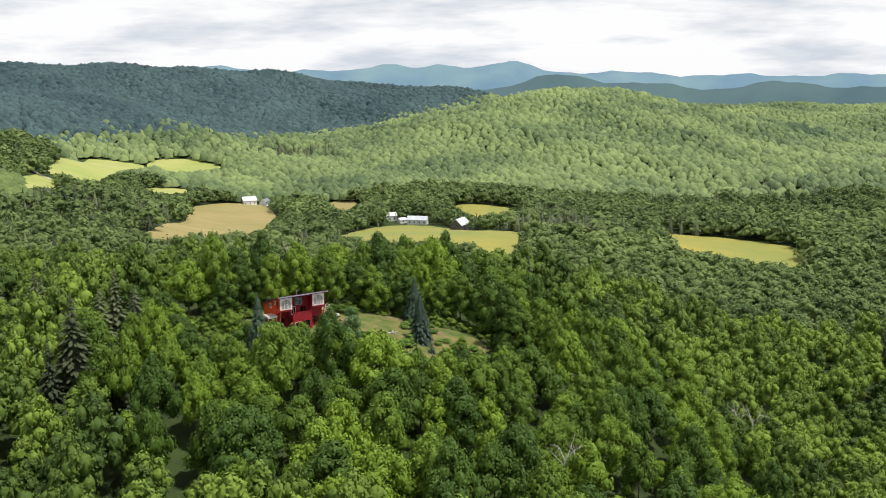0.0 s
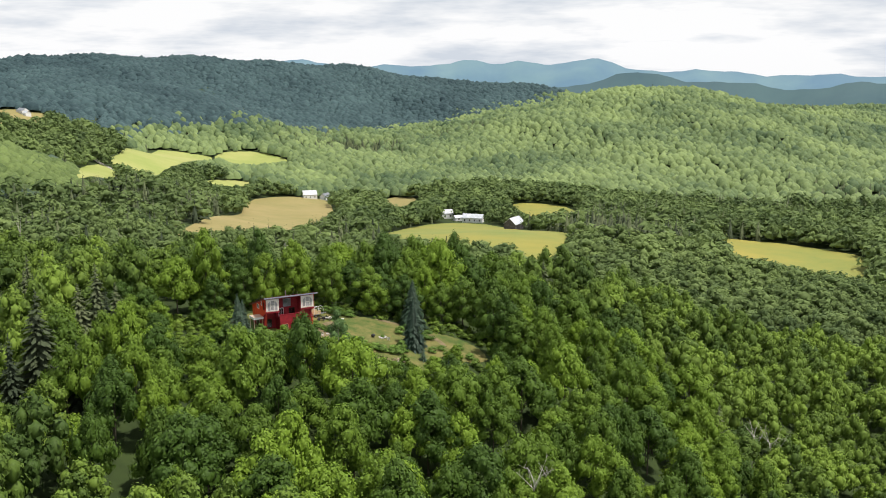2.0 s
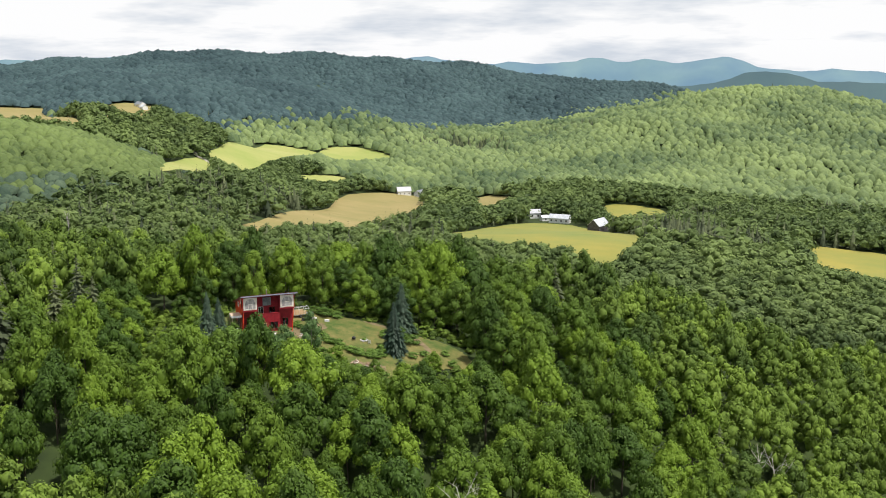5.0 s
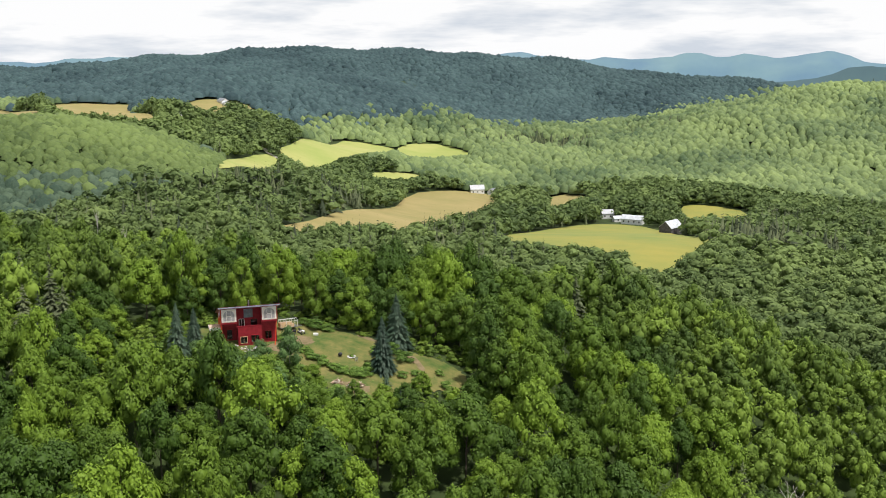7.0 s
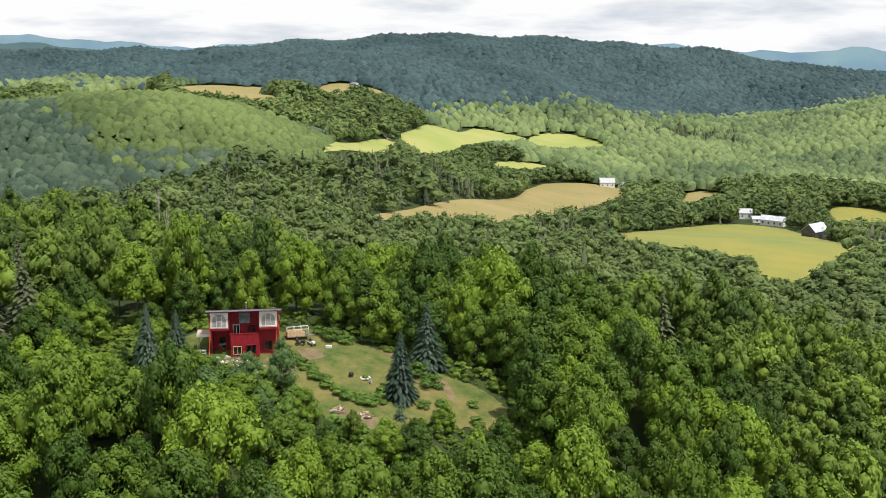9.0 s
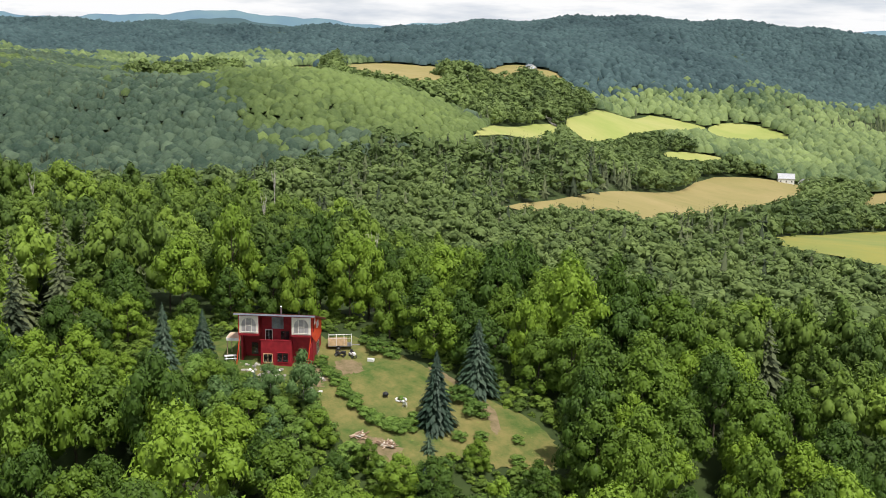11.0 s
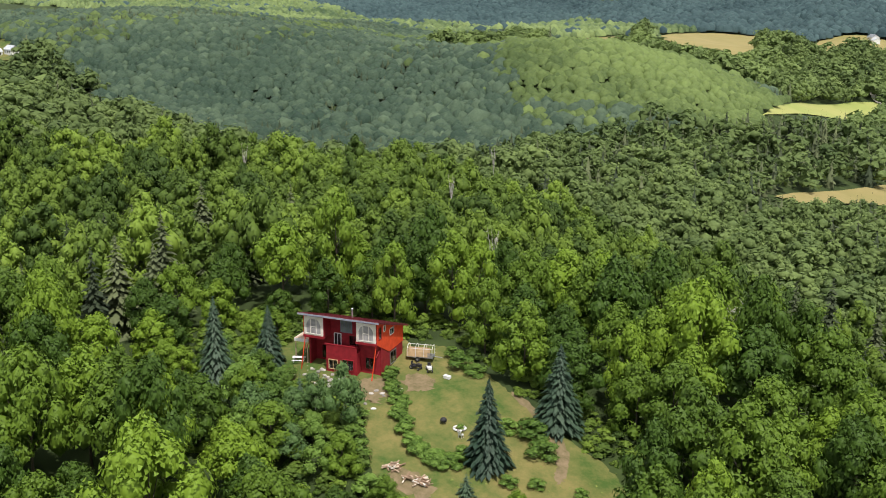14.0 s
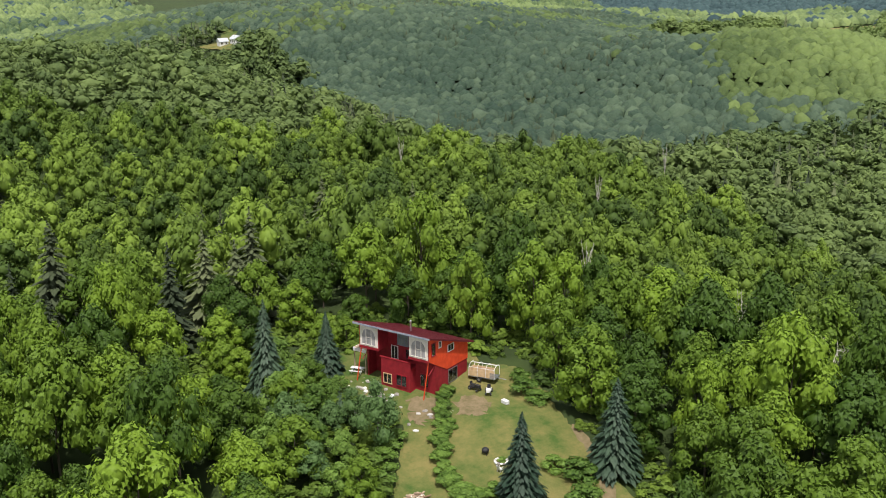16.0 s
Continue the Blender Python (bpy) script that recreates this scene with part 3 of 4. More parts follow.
CROWNS_SOFT = [broadleaf(s, 9, 20, 1, 0.046, sl) for s, sl in zip(range(31, 39), (1.0, 0.85, 1.1, 0.95, 0.8, 1.05, 0.9, 1.0))]
CROWNS_LOW = [broadleaf(s, 4, 17, 1, 0.095, 1.0, 0.2, 0.6) for s in range(41, 49)]
DOMES = [dome(s) for s in range(60, 68)]
FAR_SPIRES = [conifer(s, 5, 5, 1.15, 1) for s in range(76, 82)]
SPIRES = [conifer(s, 6, 6, 1.15, 2) for s in range(70, 76)]
CONIFERS_MID = [conifer(s, 24, 16, sl, 3, 0.22) for s, sl in ((81, 1.0), (82, 0.9), (83, 1.2))]

# the near wood: the hill round the house
near = lattice(-215, 165, 98, 385, 8.1, rng, 0.46)
near = near[~open_ground(near, 1.5) & (near[:, 0] < 0.43 * near[:, 1] + 30) & ((near[:, 0] > -0.43 * near[:, 1] - 25) | (near[:, 1] > 175))]
near_conifer = (soft_noise(near, 45, 2.0) + rng.uniform(-0.7, 0.7, len(near))) > 1.02
near_conifer &= np.hypot(near[:, 0] + 30, near[:, 1] - 250) > 30
tall = 15.0 + 2.8 * soft_noise(near, 30, 5.0) + rng.normal(0, 3.0, len(near))
# low growth at the wood's edge round the clearing
rim = np.asarray(LAWN_EDGE + YARD, float)
edge = np.array([min(np.hypot(rim[:, 0] - x, rim[:, 1] - y)) for x, y in near])
front = (near[:, 1] < 250) & (edge < 22)
tall = np.where(front, np.minimum(tall, 4.2 + 0.36 * edge + rng.uniform(0, 2, len(near))), tall)
# the single trees that stand nearest to the lawn and the slope in front of it
rank = np.hypot(near[:, 0] + 2, (near[:, 1] - 232) * 1.0)
rank[near_conifer] = 1e9
chosen = np.argsort(rank)[:290]
is_single = np.zeros(len(near), bool)
is_single[chosen] = True

fine_meshes = []
for i, (v, f) in enumerate(CROWNS_FINE + CROWNS_EDGE):
    o = mesh_object("crown", v, f, [MAPLE])
    fine_meshes.append(o.data)
    bpy.data.objects.remove(o)


def trunk_mesh():
    bm = bmesh.new()
    rod(bm, (0, 0, -0.02), (0.01, 0, 0.34), 0.017, 0.011)
    rod(bm, (0.01, 0, 0.32), (0.0, 0.02, 0.72), 0.011, 0.003, 6)
    for a in range(5):
        d = Vector((math.cos(a * 1.3), math.sin(a * 1.3), 0))
        rod(bm, (0.008, 0, 0.28 + 0.05 * a), d * 0.17 + Vector((0, 0, 0.46 + 0.06 * a)), 0.006, 0.002, 5)
    me = bpy.data.meshes.new("trunk")
    bm.to_mesh(me)
    bm.free()
    me.materials.append(BARK)
    return me


TRUNK = trunk_mesh()
for n, i in enumerate(chosen):
    x, y = near[i]
    h = float(tall[i])
    w = (4.2 + 0.46 * h) * rng.uniform(0.78, 1.22) if h > 9 else h * rng.uniform(0.8, 1.05)
    t = empty("tree", Matrix.Translation((x, y, ground_z(x, y) - 0.2)) @ Matrix.Rotation(rng.uniform(0, 6.28), 4, "Z") @ Matrix.Diagonal((w, w, h, 1)),
              label="leafy green maple tree in the wood" if h > 9 else "young leafy tree at the edge of the clearing",
              category="tree", group="trees of the near wood")
    for nm, me in (("trunk", TRUNK), ("crown", fine_meshes[6 + n % 3] if edge[i] < 15 else fine_meshes[n % 6])):
        o = new(nm, me)
        o.parent = t

rest = ~is_single & ~near_conifer
p = near[rest]
scatter("near_woods", p, tall[rest], (4.2 + 0.46 * tall[rest]) * rng.uniform(0.78, 1.22, len(p)), rng.integers(0, 8, len(p)), CROWNS_MID, MASS,
        np.clip(0.5 + 0.28 * soft_noise(p, 40, 1.0) + rng.normal(0, 0.3, len(p)), 0, 1), "dense green broadleaf wood on the hill", "woodland", rng)
p = near[near_conifer]
h = tall[near_conifer] * 1.05
scatter("near_conifers", p, h, h * 1.05, rng.integers(0, 3, len(p)), CONIFERS_MID, CONIFER_MASS, rng.uniform(0, 1, len(p)),
        "dark conifers among the broadleaf wood", "woodland", rng)

# the middle distance, the valley and its slopes
mid = lattice(-640, 420, 95, 1000, 8.0, rng, 0.5)
mid = mid[~((mid[:, 0] > -212) & (mid[:, 0] < 163) & (mid[:, 1] < 383))]
mid = mid[(mid[:, 0] < 150 + 0.45 * mid[:, 1]) & ~open_ground(mid)]


def west_slope(p):
    e = soft_noise(p, 22, 2.0)
    near_part = (p[:, 0] < -245 + 22 * e) & (p[:, 1] > 325 - 0.05 * p[:, 0] + 22 * e) & (p[:, 1] < 690 + 15 * e)
    return near_part | ((p[:, 0] < -640 + 15 * e) & (p[:, 0] > -1150 + 15 * e) & (p[:, 1] < 900 + 15 * e))


mid = mid[~west_slope(mid)]
con = soft_noise(mid, 95, 3.3) + 0.5 * soft_noise(mid, 40, 1.7) + rng.uniform(-0.6, 0.6, len(mid))
con = con + 0.85 * np.exp(-(((mid[:, 0] + 230) / 170) ** 2 + ((mid[:, 1] - 580) / 200) ** 2))
stand = np.exp(-(((mid[:, 0] - 82) / 40) ** 2 + ((mid[:, 1] - 610) / 48) ** 2))
con = con + 2.2 * stand
con = con > 0.85
h = 13.6 + 1.8 * soft_noise(mid, 60, 4.0) + rng.normal(0, 2.0, len(mid)) + 4.0 * stand
limit = growth_limit(mid)
h = np.minimum(h, np.maximum(limit, 1.8))
# young: two sunlit patches, their light painted in as a brighter leaf tint
young = 0.6 * np.exp(-(((mid[:, 0] + 470) / 110) ** 2 + ((mid[:, 1] - 760) / 120) ** 2)) + 0.7 * np.exp(-(((mid[:, 0] + 300) / 60) ** 2 + ((mid[:, 1] - 605) / 65) ** 2))
# shade: a cloud shadow, painted by giving these crowns the dark conifer colour
shade = np.exp(-(((mid[:, 0] + 430) / 120) ** 2 + ((mid[:, 1] - 450) / 85) ** 2)) + rng.normal(0, 0.12, len(mid)) > 0.42
close = np.hypot(mid[:, 0] - 60, mid[:, 1] - 170) < 400
tint = np.clip(0.40 + young + 0.3 * soft_noise(mid, 80, 1.0) + rng.normal(0, 0.2, len(mid)), 0, 1)
wide = np.maximum(h, 4.5) * 1.12 * rng.uniform(0.65, 1.4, len(mid))
which = rng.integers(0, 8, len(mid))
for name, m, forms, mat, label in (("hill_woods", ~con & close & ~shade, CROWNS_SOFT, VALLEY_MASS, "green broadleaf woods down the back of the hill"),
                                   ("valley_woods", (~con | (h <= 3)) & ~close & ~shade, CROWNS_LOW, VALLEY_MASS, "mixed green woods of the valley"),
                                   ("mixed_woods", ~con & shade, CROWNS_LOW, CONIFER_MASS, "forest with its leaf colour darkened for cloud shadow")):
    scatter(name, mid[m], h[m], wide[m], which[m], forms, mat, tint[m], label, "woodland", rng)
m = con & (h > 3)
scatter("valley_conifers", mid[m], h[m] * 1.12, np.maximum(h[m], 5) * 1.15, rng.integers(0, 6, m.sum()), SPIRES, CONIFER_MASS, rng.uniform(0, 1, m.sum()),
        "dark conifer woods of the valley", "woodland", rng)

# the young, close-grown forest of the west slope
low = lattice(-1170, -215, 100, 920, 4.3, rng, 0.5)
low = low[west_slope(low) & ~open_ground(low)]
lh = np.minimum(5.4 + 1.0 * soft_noise(low, 30, 4.0) + rng.normal(0, 1.0, len(low)), np.maximum(growth_limit(low), 1.5))
# pale and dim paint a sunlit strip and a cloud shadow into the trees' colours
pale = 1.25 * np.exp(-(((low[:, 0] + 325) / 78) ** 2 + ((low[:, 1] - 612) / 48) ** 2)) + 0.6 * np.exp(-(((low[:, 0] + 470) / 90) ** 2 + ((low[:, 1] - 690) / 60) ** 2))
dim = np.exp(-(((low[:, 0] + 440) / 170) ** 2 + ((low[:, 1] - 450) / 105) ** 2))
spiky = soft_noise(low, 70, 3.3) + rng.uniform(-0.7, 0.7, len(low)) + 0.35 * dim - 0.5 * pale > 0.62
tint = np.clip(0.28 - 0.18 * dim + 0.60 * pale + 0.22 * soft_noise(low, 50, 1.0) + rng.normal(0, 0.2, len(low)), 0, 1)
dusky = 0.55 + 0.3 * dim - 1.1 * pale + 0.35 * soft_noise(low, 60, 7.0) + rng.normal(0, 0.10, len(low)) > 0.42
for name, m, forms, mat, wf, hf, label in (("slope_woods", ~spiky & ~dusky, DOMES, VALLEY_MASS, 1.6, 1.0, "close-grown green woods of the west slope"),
                                           ("slope_mixed_woods", ~spiky & dusky, DOMES, SLOPE_SHADE_MASS, 1.6, 1.0, "west slope woods with cloud shade in the leaf colour"),
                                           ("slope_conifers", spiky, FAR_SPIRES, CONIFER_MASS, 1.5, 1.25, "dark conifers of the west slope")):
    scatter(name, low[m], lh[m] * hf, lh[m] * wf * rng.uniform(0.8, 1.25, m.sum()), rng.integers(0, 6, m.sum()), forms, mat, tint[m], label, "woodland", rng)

# the far slopes
far = lattice(-2100, 950, 90, 2380, 9.2, rng)
far = far[~((far[:, 0] > -644) & (far[:, 0] < 420) & (far[:, 1] < 1000)) & ~open_ground(far)]
far = far[(far[:, 0] < 150 + 0.45 * far[:, 1]) & (far[:, 1] > 110)]
far = far[~west_slope(far)]
con = soft_noise(far, 180, 6.3) + 0.5 * soft_noise(far, 60, 0.7) + rng.uniform(-0.5, 0.5, len(far))
# the west ridge takes the leaf colour with cloud shadow painted in
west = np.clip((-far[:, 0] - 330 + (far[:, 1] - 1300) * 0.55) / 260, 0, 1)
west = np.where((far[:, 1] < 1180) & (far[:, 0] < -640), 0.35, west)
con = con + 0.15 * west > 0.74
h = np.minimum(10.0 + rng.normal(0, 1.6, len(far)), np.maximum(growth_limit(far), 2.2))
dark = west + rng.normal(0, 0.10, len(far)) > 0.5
m = ~con & ~dark
scatter("far_woods", far[m], h[m], np.maximum(h[m], 6) * 1.3 * rng.uniform(0.75, 1.3, m.sum()), rng.integers(0, 8, m.sum()), DOMES, FAR_MASS,
        np.clip(0.5 + 0.42 * soft_noise(far[m], 75, 1.0) + rng.normal(0, 0.22, m.sum()), 0, 1), "bright broadleaf woods on the far hill", "woodland", rng)
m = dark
scatter("mixed_woods", far[m], h[m], np.maximum(h[m], 6) * 1.6 * rng.uniform(0.8, 1.25, m.sum()), rng.integers(0, 8, m.sum()), DOMES, CLOUD_SHADE_MASS,
        np.clip(0.5 + 0.2 * soft_noise(far[m], 120, 1.0) + rng.normal(0, 0.2, m.sum()), 0, 1), "forest with its leaf colour darkened for cloud shadow", "woodland", rng)
m = con & ~dark
scatter("far_conifers", far[m], h[m] * 1.2, h[m] * 1.3, rng.integers(0, 6, m.sum()), FAR_SPIRES, CONIFER_MASS, rng.uniform(0, 1, m.sum()),
        "far dark conifer stands", "woodland", rng)

# undergrowth along the wood's edge
ug = lattice(-80, 30, 206, 288, 2.6, rng)
keep = np.array([min(np.hypot(rim[:, 0] - x, rim[:, 1] - y)) for x, y in ug]) < np.where(ug[:, 1] < 255, 19, 9)
lawn_in = np.asarray(LAWN_EDGE, float)
yard_in = np.asarray(YARD, float)
keep &= ~inside(ug[:, 0], ug[:, 1], lawn_in.mean(0) + (lawn_in - lawn_in.mean(0)) * 1.04)
keep &= ~inside(ug[:, 0], ug[:, 1], yard_in.mean(0) + (yard_in - yard_in.mean(0)) * 0.93)
keep &= np.hypot(ug[:, 0] + 35.5, ug[:, 1] - 250) > 9
ug = ug[keep]
uh = rng.uniform(0.9, 2.6, len(ug))
BUSHES = [broadleaf(s, 5, 46, 1, 0.085, 1.0, 0.0) for s in range(90, 95)]
scatter("undergrowth", ug, uh, uh * 1.7, rng.integers(0, 5, len(ug)), BUSHES, MASS, np.clip(rng.normal(0.55, 0.25, len(ug)), 0, 1),
        "tangled green undergrowth at the edge of the wood", "undergrowth", rng)
# tufts of uncut grass and weeds on the lawn
wt = lattice(-36, 12, 236, 268, 0.9, rng, 0.5)
wt = wt[inside(wt[:, 0], wt[:, 1], lawn_in) & (soft_noise(wt, 5.0, 3.0) + rng.uniform(-0.5, 0.5, len(wt)) + 0.035 * (wt[:, 0] + 14) > 0.30)]
TUFTS = [broadleaf(s, 2, 9, 1, 0.16, 1.0, 0.0) for s in range(96, 99)]
th = rng.uniform(0.15, 0.5, len(wt))
scatter("weeds", wt, th, th * 2.2, rng.integers(0, 3, len(wt)), TUFTS, WEED, np.clip(rng.normal(0.5, 0.3, len(wt)), 0, 1),
        "tufts of uncut grass and weeds on the lawn", "weeds", rng)

# the woods go on below and behind the hill
back = lattice(-330, 420, -260, 330, 10.5, rng)
back = back[~((back[:, 1] > 96) & (back[:, 0] < 0.43 * back[:, 1] + 32) & ((back[:, 0] > -0.43 * back[:, 1] - 27) | (back[:, 1] > 173))) | (back[:, 0] > 166)]
back = back[~((back[:, 1] > 90) & (back[:, 0] < 166) & (back[:, 0] > -212) & (back[:, 1] > 175)) & (back[:, 0] > -212)]
bh = rng.normal(13.5, 2.0, len(back))
scatter("outer_woods", back, bh, bh * 1.15, rng.integers(0, 8, len(back)), DOMES, VALLEY_MASS, np.clip(rng.normal(0.45, 0.22, len(back)), 0, 1),
        "broadleaf woods on the lower hill", "woodland", rng)


# ---- the red house ----
HOUSE = Matrix.Translation((-34.1, 246.2, 0.0)) @ Matrix.Rotation(radians(32.7), 4, "Z")
house = empty("house", HOUSE, label="red two-storey house with a slanted roof and two cream window bays", category="house")


def roof_z(y):
    """Underside of the single-pitch roof."""
    return 8.45 - 0.335 * (y + 0.7)


def prism(x0, x1, profile):
    """A side outline of (y, z) drawn out along x."""
    bm = bmesh.new()
    a = [bm.verts.new((x0, y, z)) for y, z in profile]
    b = [bm.verts.new((x1, y, z)) for y, z in profile]
    bm.faces.new(a)
    bm.faces.new(b[::-1])
    for i in range(len(a)):
        j = (i + 1) % len(a)
        bm.faces.new((a[j], a[i], b[i], b[j]))
    bmesh.ops.recalc_face_normals(bm, faces=bm.faces[:])
    return bm


def frame_bars(x0, x1, z0, z1, y, w, t):
    """Four bars round an opening in a wall that faces -y."""
    return boxes((x0, x1, y - t, y, z0, z0 + w), (x0, x1, y - t, y, z1 - w, z1), (x0, x0 + w, y - t, y, z0 + w, z1 - w), (x1 - w, x1, y - t, y, z0 + w, z1 - w))


def place(ob, m):
    ob.matrix_local = m
    return ob


def window(parent, m, w, h, frame_mat=WHITE, bars=1, curtain=False, label="window with a painted frame"):
    """A window in a wall that faces -y; its origin is the middle of the opening."""
    win = part("window", frame_bars(-w / 2, w / 2, -h / 2, h / 2, 0.02, 0.09, 0.10), frame_mat, parent, label)
    place(win, m)
    part("pane", boxes((-w / 2 + 0.08, w / 2 - 0.08, -0.03, -0.015, -h / 2 + 0.08, h / 2 - 0.08)), GLASS, win)
    part("blind" if curtain else "reveal", boxes((-w / 2 + 0.05, w / 2 - 0.05, 0.0, 0.015, -h / 2 + 0.05, h / 2 - 0.05)), CURTAIN if curtain else INSIDE, win)
    for k in range(bars):
        x = -w / 2 + w * (k + 1) / (bars + 1)
        part("mullion", boxes((x - 0.03, x + 0.03, -0.07, -0.03, -h / 2 + 0.08, h / 2 - 0.08)), frame_mat, win)
    return win


RIGHT = Matrix.Rotation(radians(90), 4, "Z")
LEFT = Matrix.Rotation(radians(-90), 4, "Z")
part("lower_wall", prism(-2.4, 2.6, [(0.2, -2.6), (0.2, 3.95), (0.38, 3.95), (0.38, 3.1), (2.2, 3.1), (9.3, 3.1), (9.3, -1.0)]), RED, house, "maroon ground-floor wall with a balcony parapet")
part("lower_wall", prism(2.6, 5.6, [(1.5, -2.6), (1.5, 4.85), (9.3, 4.85), (9.3, -1.0)]), RED, house)
part("lower_wall", prism(-5.6, -2.4, [(3.2, -2.2), (3.2, 4.85), (9.3, 4.85), (9.3, -1.0)]), RED, house)
part("upper_wall", prism(-2.6, 2.6, [(2.2, 3.1), (2.2, roof_z(2.2)), (9.4, roof_z(9.4)), (9.4, 3.1)]), RED, house, "maroon wall at the back of the balcony")
bays = []
for x0, x1 in ((-5.9, -2.6), (2.6, 5.9)):
    bay = part("bay", prism(x0, x1, [(0.0, 4.85), (0.0, roof_z(0.0)), (9.4, roof_z(9.4)), (9.4, 4.85)]), RED, house, "maroon projecting window bay")
    bays.append(bay)
    xm = (x0 + x1) / 2
    panel = part("bay_panel", boxes((x0 + 0.10, x1 - 0.10, -0.08, -0.004, 5.15, 8.02)), CREAM, bay, "cream panel round an arched window")
    # an arched opening: dark-framed glass with a pointed-off top
    bm = bmesh.new()
    pts = [(-1.22, 5.40), (1.22, 5.40), (1.22, 6.75), (0.98, 7.35), (0.55, 7.72), (-0.55, 7.72), (-0.98, 7.35), (-1.22, 6.75)]
    f = bm.faces.new([bm.verts.new((xm + x, -0.10, z)) for x, z in pts])
    r = bmesh.ops.extrude_face_region(bm, geom=[f])
    bmesh.ops.translate(bm, vec=(0, 0.018, 0), verts=[v for v in r["geom"] if isinstance(v, bmesh.types.BMVert)])
    bmesh.ops.recalc_face_normals(bm, faces=bm.faces[:])
    part("bay_glass", bm, CURTAIN, bay, "large arched window with pale blinds")
    bm = bmesh.new()
    for (xa, za), (xb, zb) in zip(pts, pts[1:] + pts[:1]):
        rod(bm, (xm + xa, -0.12, za), (xm + xb, -0.12, zb), 0.055, None, 6)
    part("bay_frame", bm, CREAM, bay, "cream window frame")
    for a in (-0.46, 0.46):
        part("mullion", boxes((xm + a - 0.045, xm + a + 0.045, -0.16, -0.09, 5.42, 7.70)), CREAM, bay)
    part("mullion", boxes((xm - 0.42, xm + 0.42, -0.16, -0.09, 6.45, 6.55)), CREAM, bay)
    part("bay_sill", boxes((x0 - 0.04, x1 + 0.04, -0.16, 0.02, 4.78, 5.10)), RED, bay)
# orange-red siding on the two gable sides, above the maroon footing
for x, s in ((5.9, 1), (-5.9, -1)):
    x0, x1 = (x + 0.004, x + 0.07) if s > 0 else (x - 0.07, x - 0.004)
    side = part("side_wall", prism(x0, x1, [(0.02, 4.9), (0.02, roof_z(0) - 0.04), (9.38, roof_z(9.38) - 0.04), (9.38, 2.6), (4.2, 2.6)]), ORANGE, house, "bright orange-red siding on the side wall")
    part("side_footing", prism(min(x, x - s * 0.3), max(x, x - s * 0.3), [(1.5, -2.0), (1.5, 4.84), (9.3, 4.84), (9.3, -1.0)]), RED, house)
    for y0, z0, w, h in ((2.5, 6.75, 0.62, 1.0), (5.1, 5.55, 1.5, 1.05)):
        window(house, Matrix.Translation((x + s * 0.085, y0, z0)) @ (RIGHT if s > 0 else LEFT), w, h, WHITE, 1 if w > 1 else 0, label="small white-framed side window")
    window(house, Matrix.Translation((x + s * 0.085, 0.95, 6.45)) @ (RIGHT if s > 0 else LEFT), 0.9, 1.9, RED, 0, label="tall dark window in the side of the bay")
    window(house, Matrix.Translation((x + s * 0.05, 5.6, 1.35)) @ (RIGHT if s > 0 else LEFT), 2.2, 2.0, STEEL, 1, label="sliding glass door in the side wall")
# openings of the front
window(house, Matrix.Translation((0.0, 2.16, 6.35)), 1.9, 1.9, FASCIA, 2, True, "upper window behind the balcony, pale blinds")
window(house, Matrix.Translation((-1.45, 2.16, 4.2)), 1.2, 2.0, WHITE, 1, label="white-framed balcony door")
window(house, Matrix.Translation((1.2, 2.16, 4.3)), 1.6, 1.6, RED, 1, label="dark balcony window")
window(house, Matrix.Translation((1.15, 0.16, 1.15)), 1.9, 1.7, RED, 1, label="dark ground-floor window")
window(house, Matrix.Translation((-1.25, 0.16, 1.0)), 1.5, 1.5, PLYWOOD, 1, label="ground-floor window with a raw wood frame")
window(house, Matrix.Translation((4.1, 1.46, 1.4)), 1.5, 1.9, RED, 1, label="dark window below the bay")
window(house, Matrix.Translation((-4.0, 3.16, 1.6)), 1.3, 2.2, RED, 0, label="dark doorway below the bay")
part("balcony_rail", boxes((-2.62, 2.62, 0.14, 0.44, 3.95, 4.05)), RED, house, "maroon cap on the balcony parapet")
for x in (-5.75, 5.75):
    bm = rod(bmesh.new(), (x, 0.12, 4.85), (x - 0.55, -0.45, ground_z(*(HOUSE @ Vector((x, -0.2, 0))).xy) - 0.3), 0.085)
    part("post", bm, ORANGE, house, "orange-red post under the bay")
    part("brace", rod(bmesh.new(), (x * 0.99, 0.2, 2.9), (x * 0.99, 3.0, 4.8), 0.06), RED, house)
roof = part("roof", prism(-6.5, 6.6, [(-0.75, roof_z(-0.75)), (-0.75, roof_z(-0.75) + 0.24), (10.0, roof_z(10.0) + 0.24), (10.0, roof_z(10.0))]), ROOFING, house, "maroon single-pitch metal roof")
part("fascia", prism(-6.5, 6.6, [(-0.83, roof_z(-0.75) - 0.10), (-0.83, roof_z(-0.75) + 0.16), (-0.754, roof_z(-0.75) + 0.16), (-0.754, roof_z(-0.75) - 0.10)]), FASCIA, roof, "blue-grey fascia board")
for k in range(27):
    x = -6.4 + k * 0.495
    part("roof_rib", prism(x, x + 0.05, [(-0.74, roof_z(-0.74) + 0.244), (-0.74, roof_z(-0.74) + 0.285), (9.98, roof_z(9.98) + 0.285), (9.98, roof_z(9.98) + 0.244)]), ROOFING, roof)
bm = rod(bmesh.new(), (0.3, 3.6, roof_z(3.6)), (0.3, 3.6, roof_z(3.6) + 1.7), 0.13)
rod(bm, (0.3, 3.6, roof_z(3.6) + 1.7), (0.3, 3.6, roof_z(3.6) + 1.85), 0.2, 0.05)
part("stove_pipe", bm, STEEL, roof, "grey steel stove pipe")
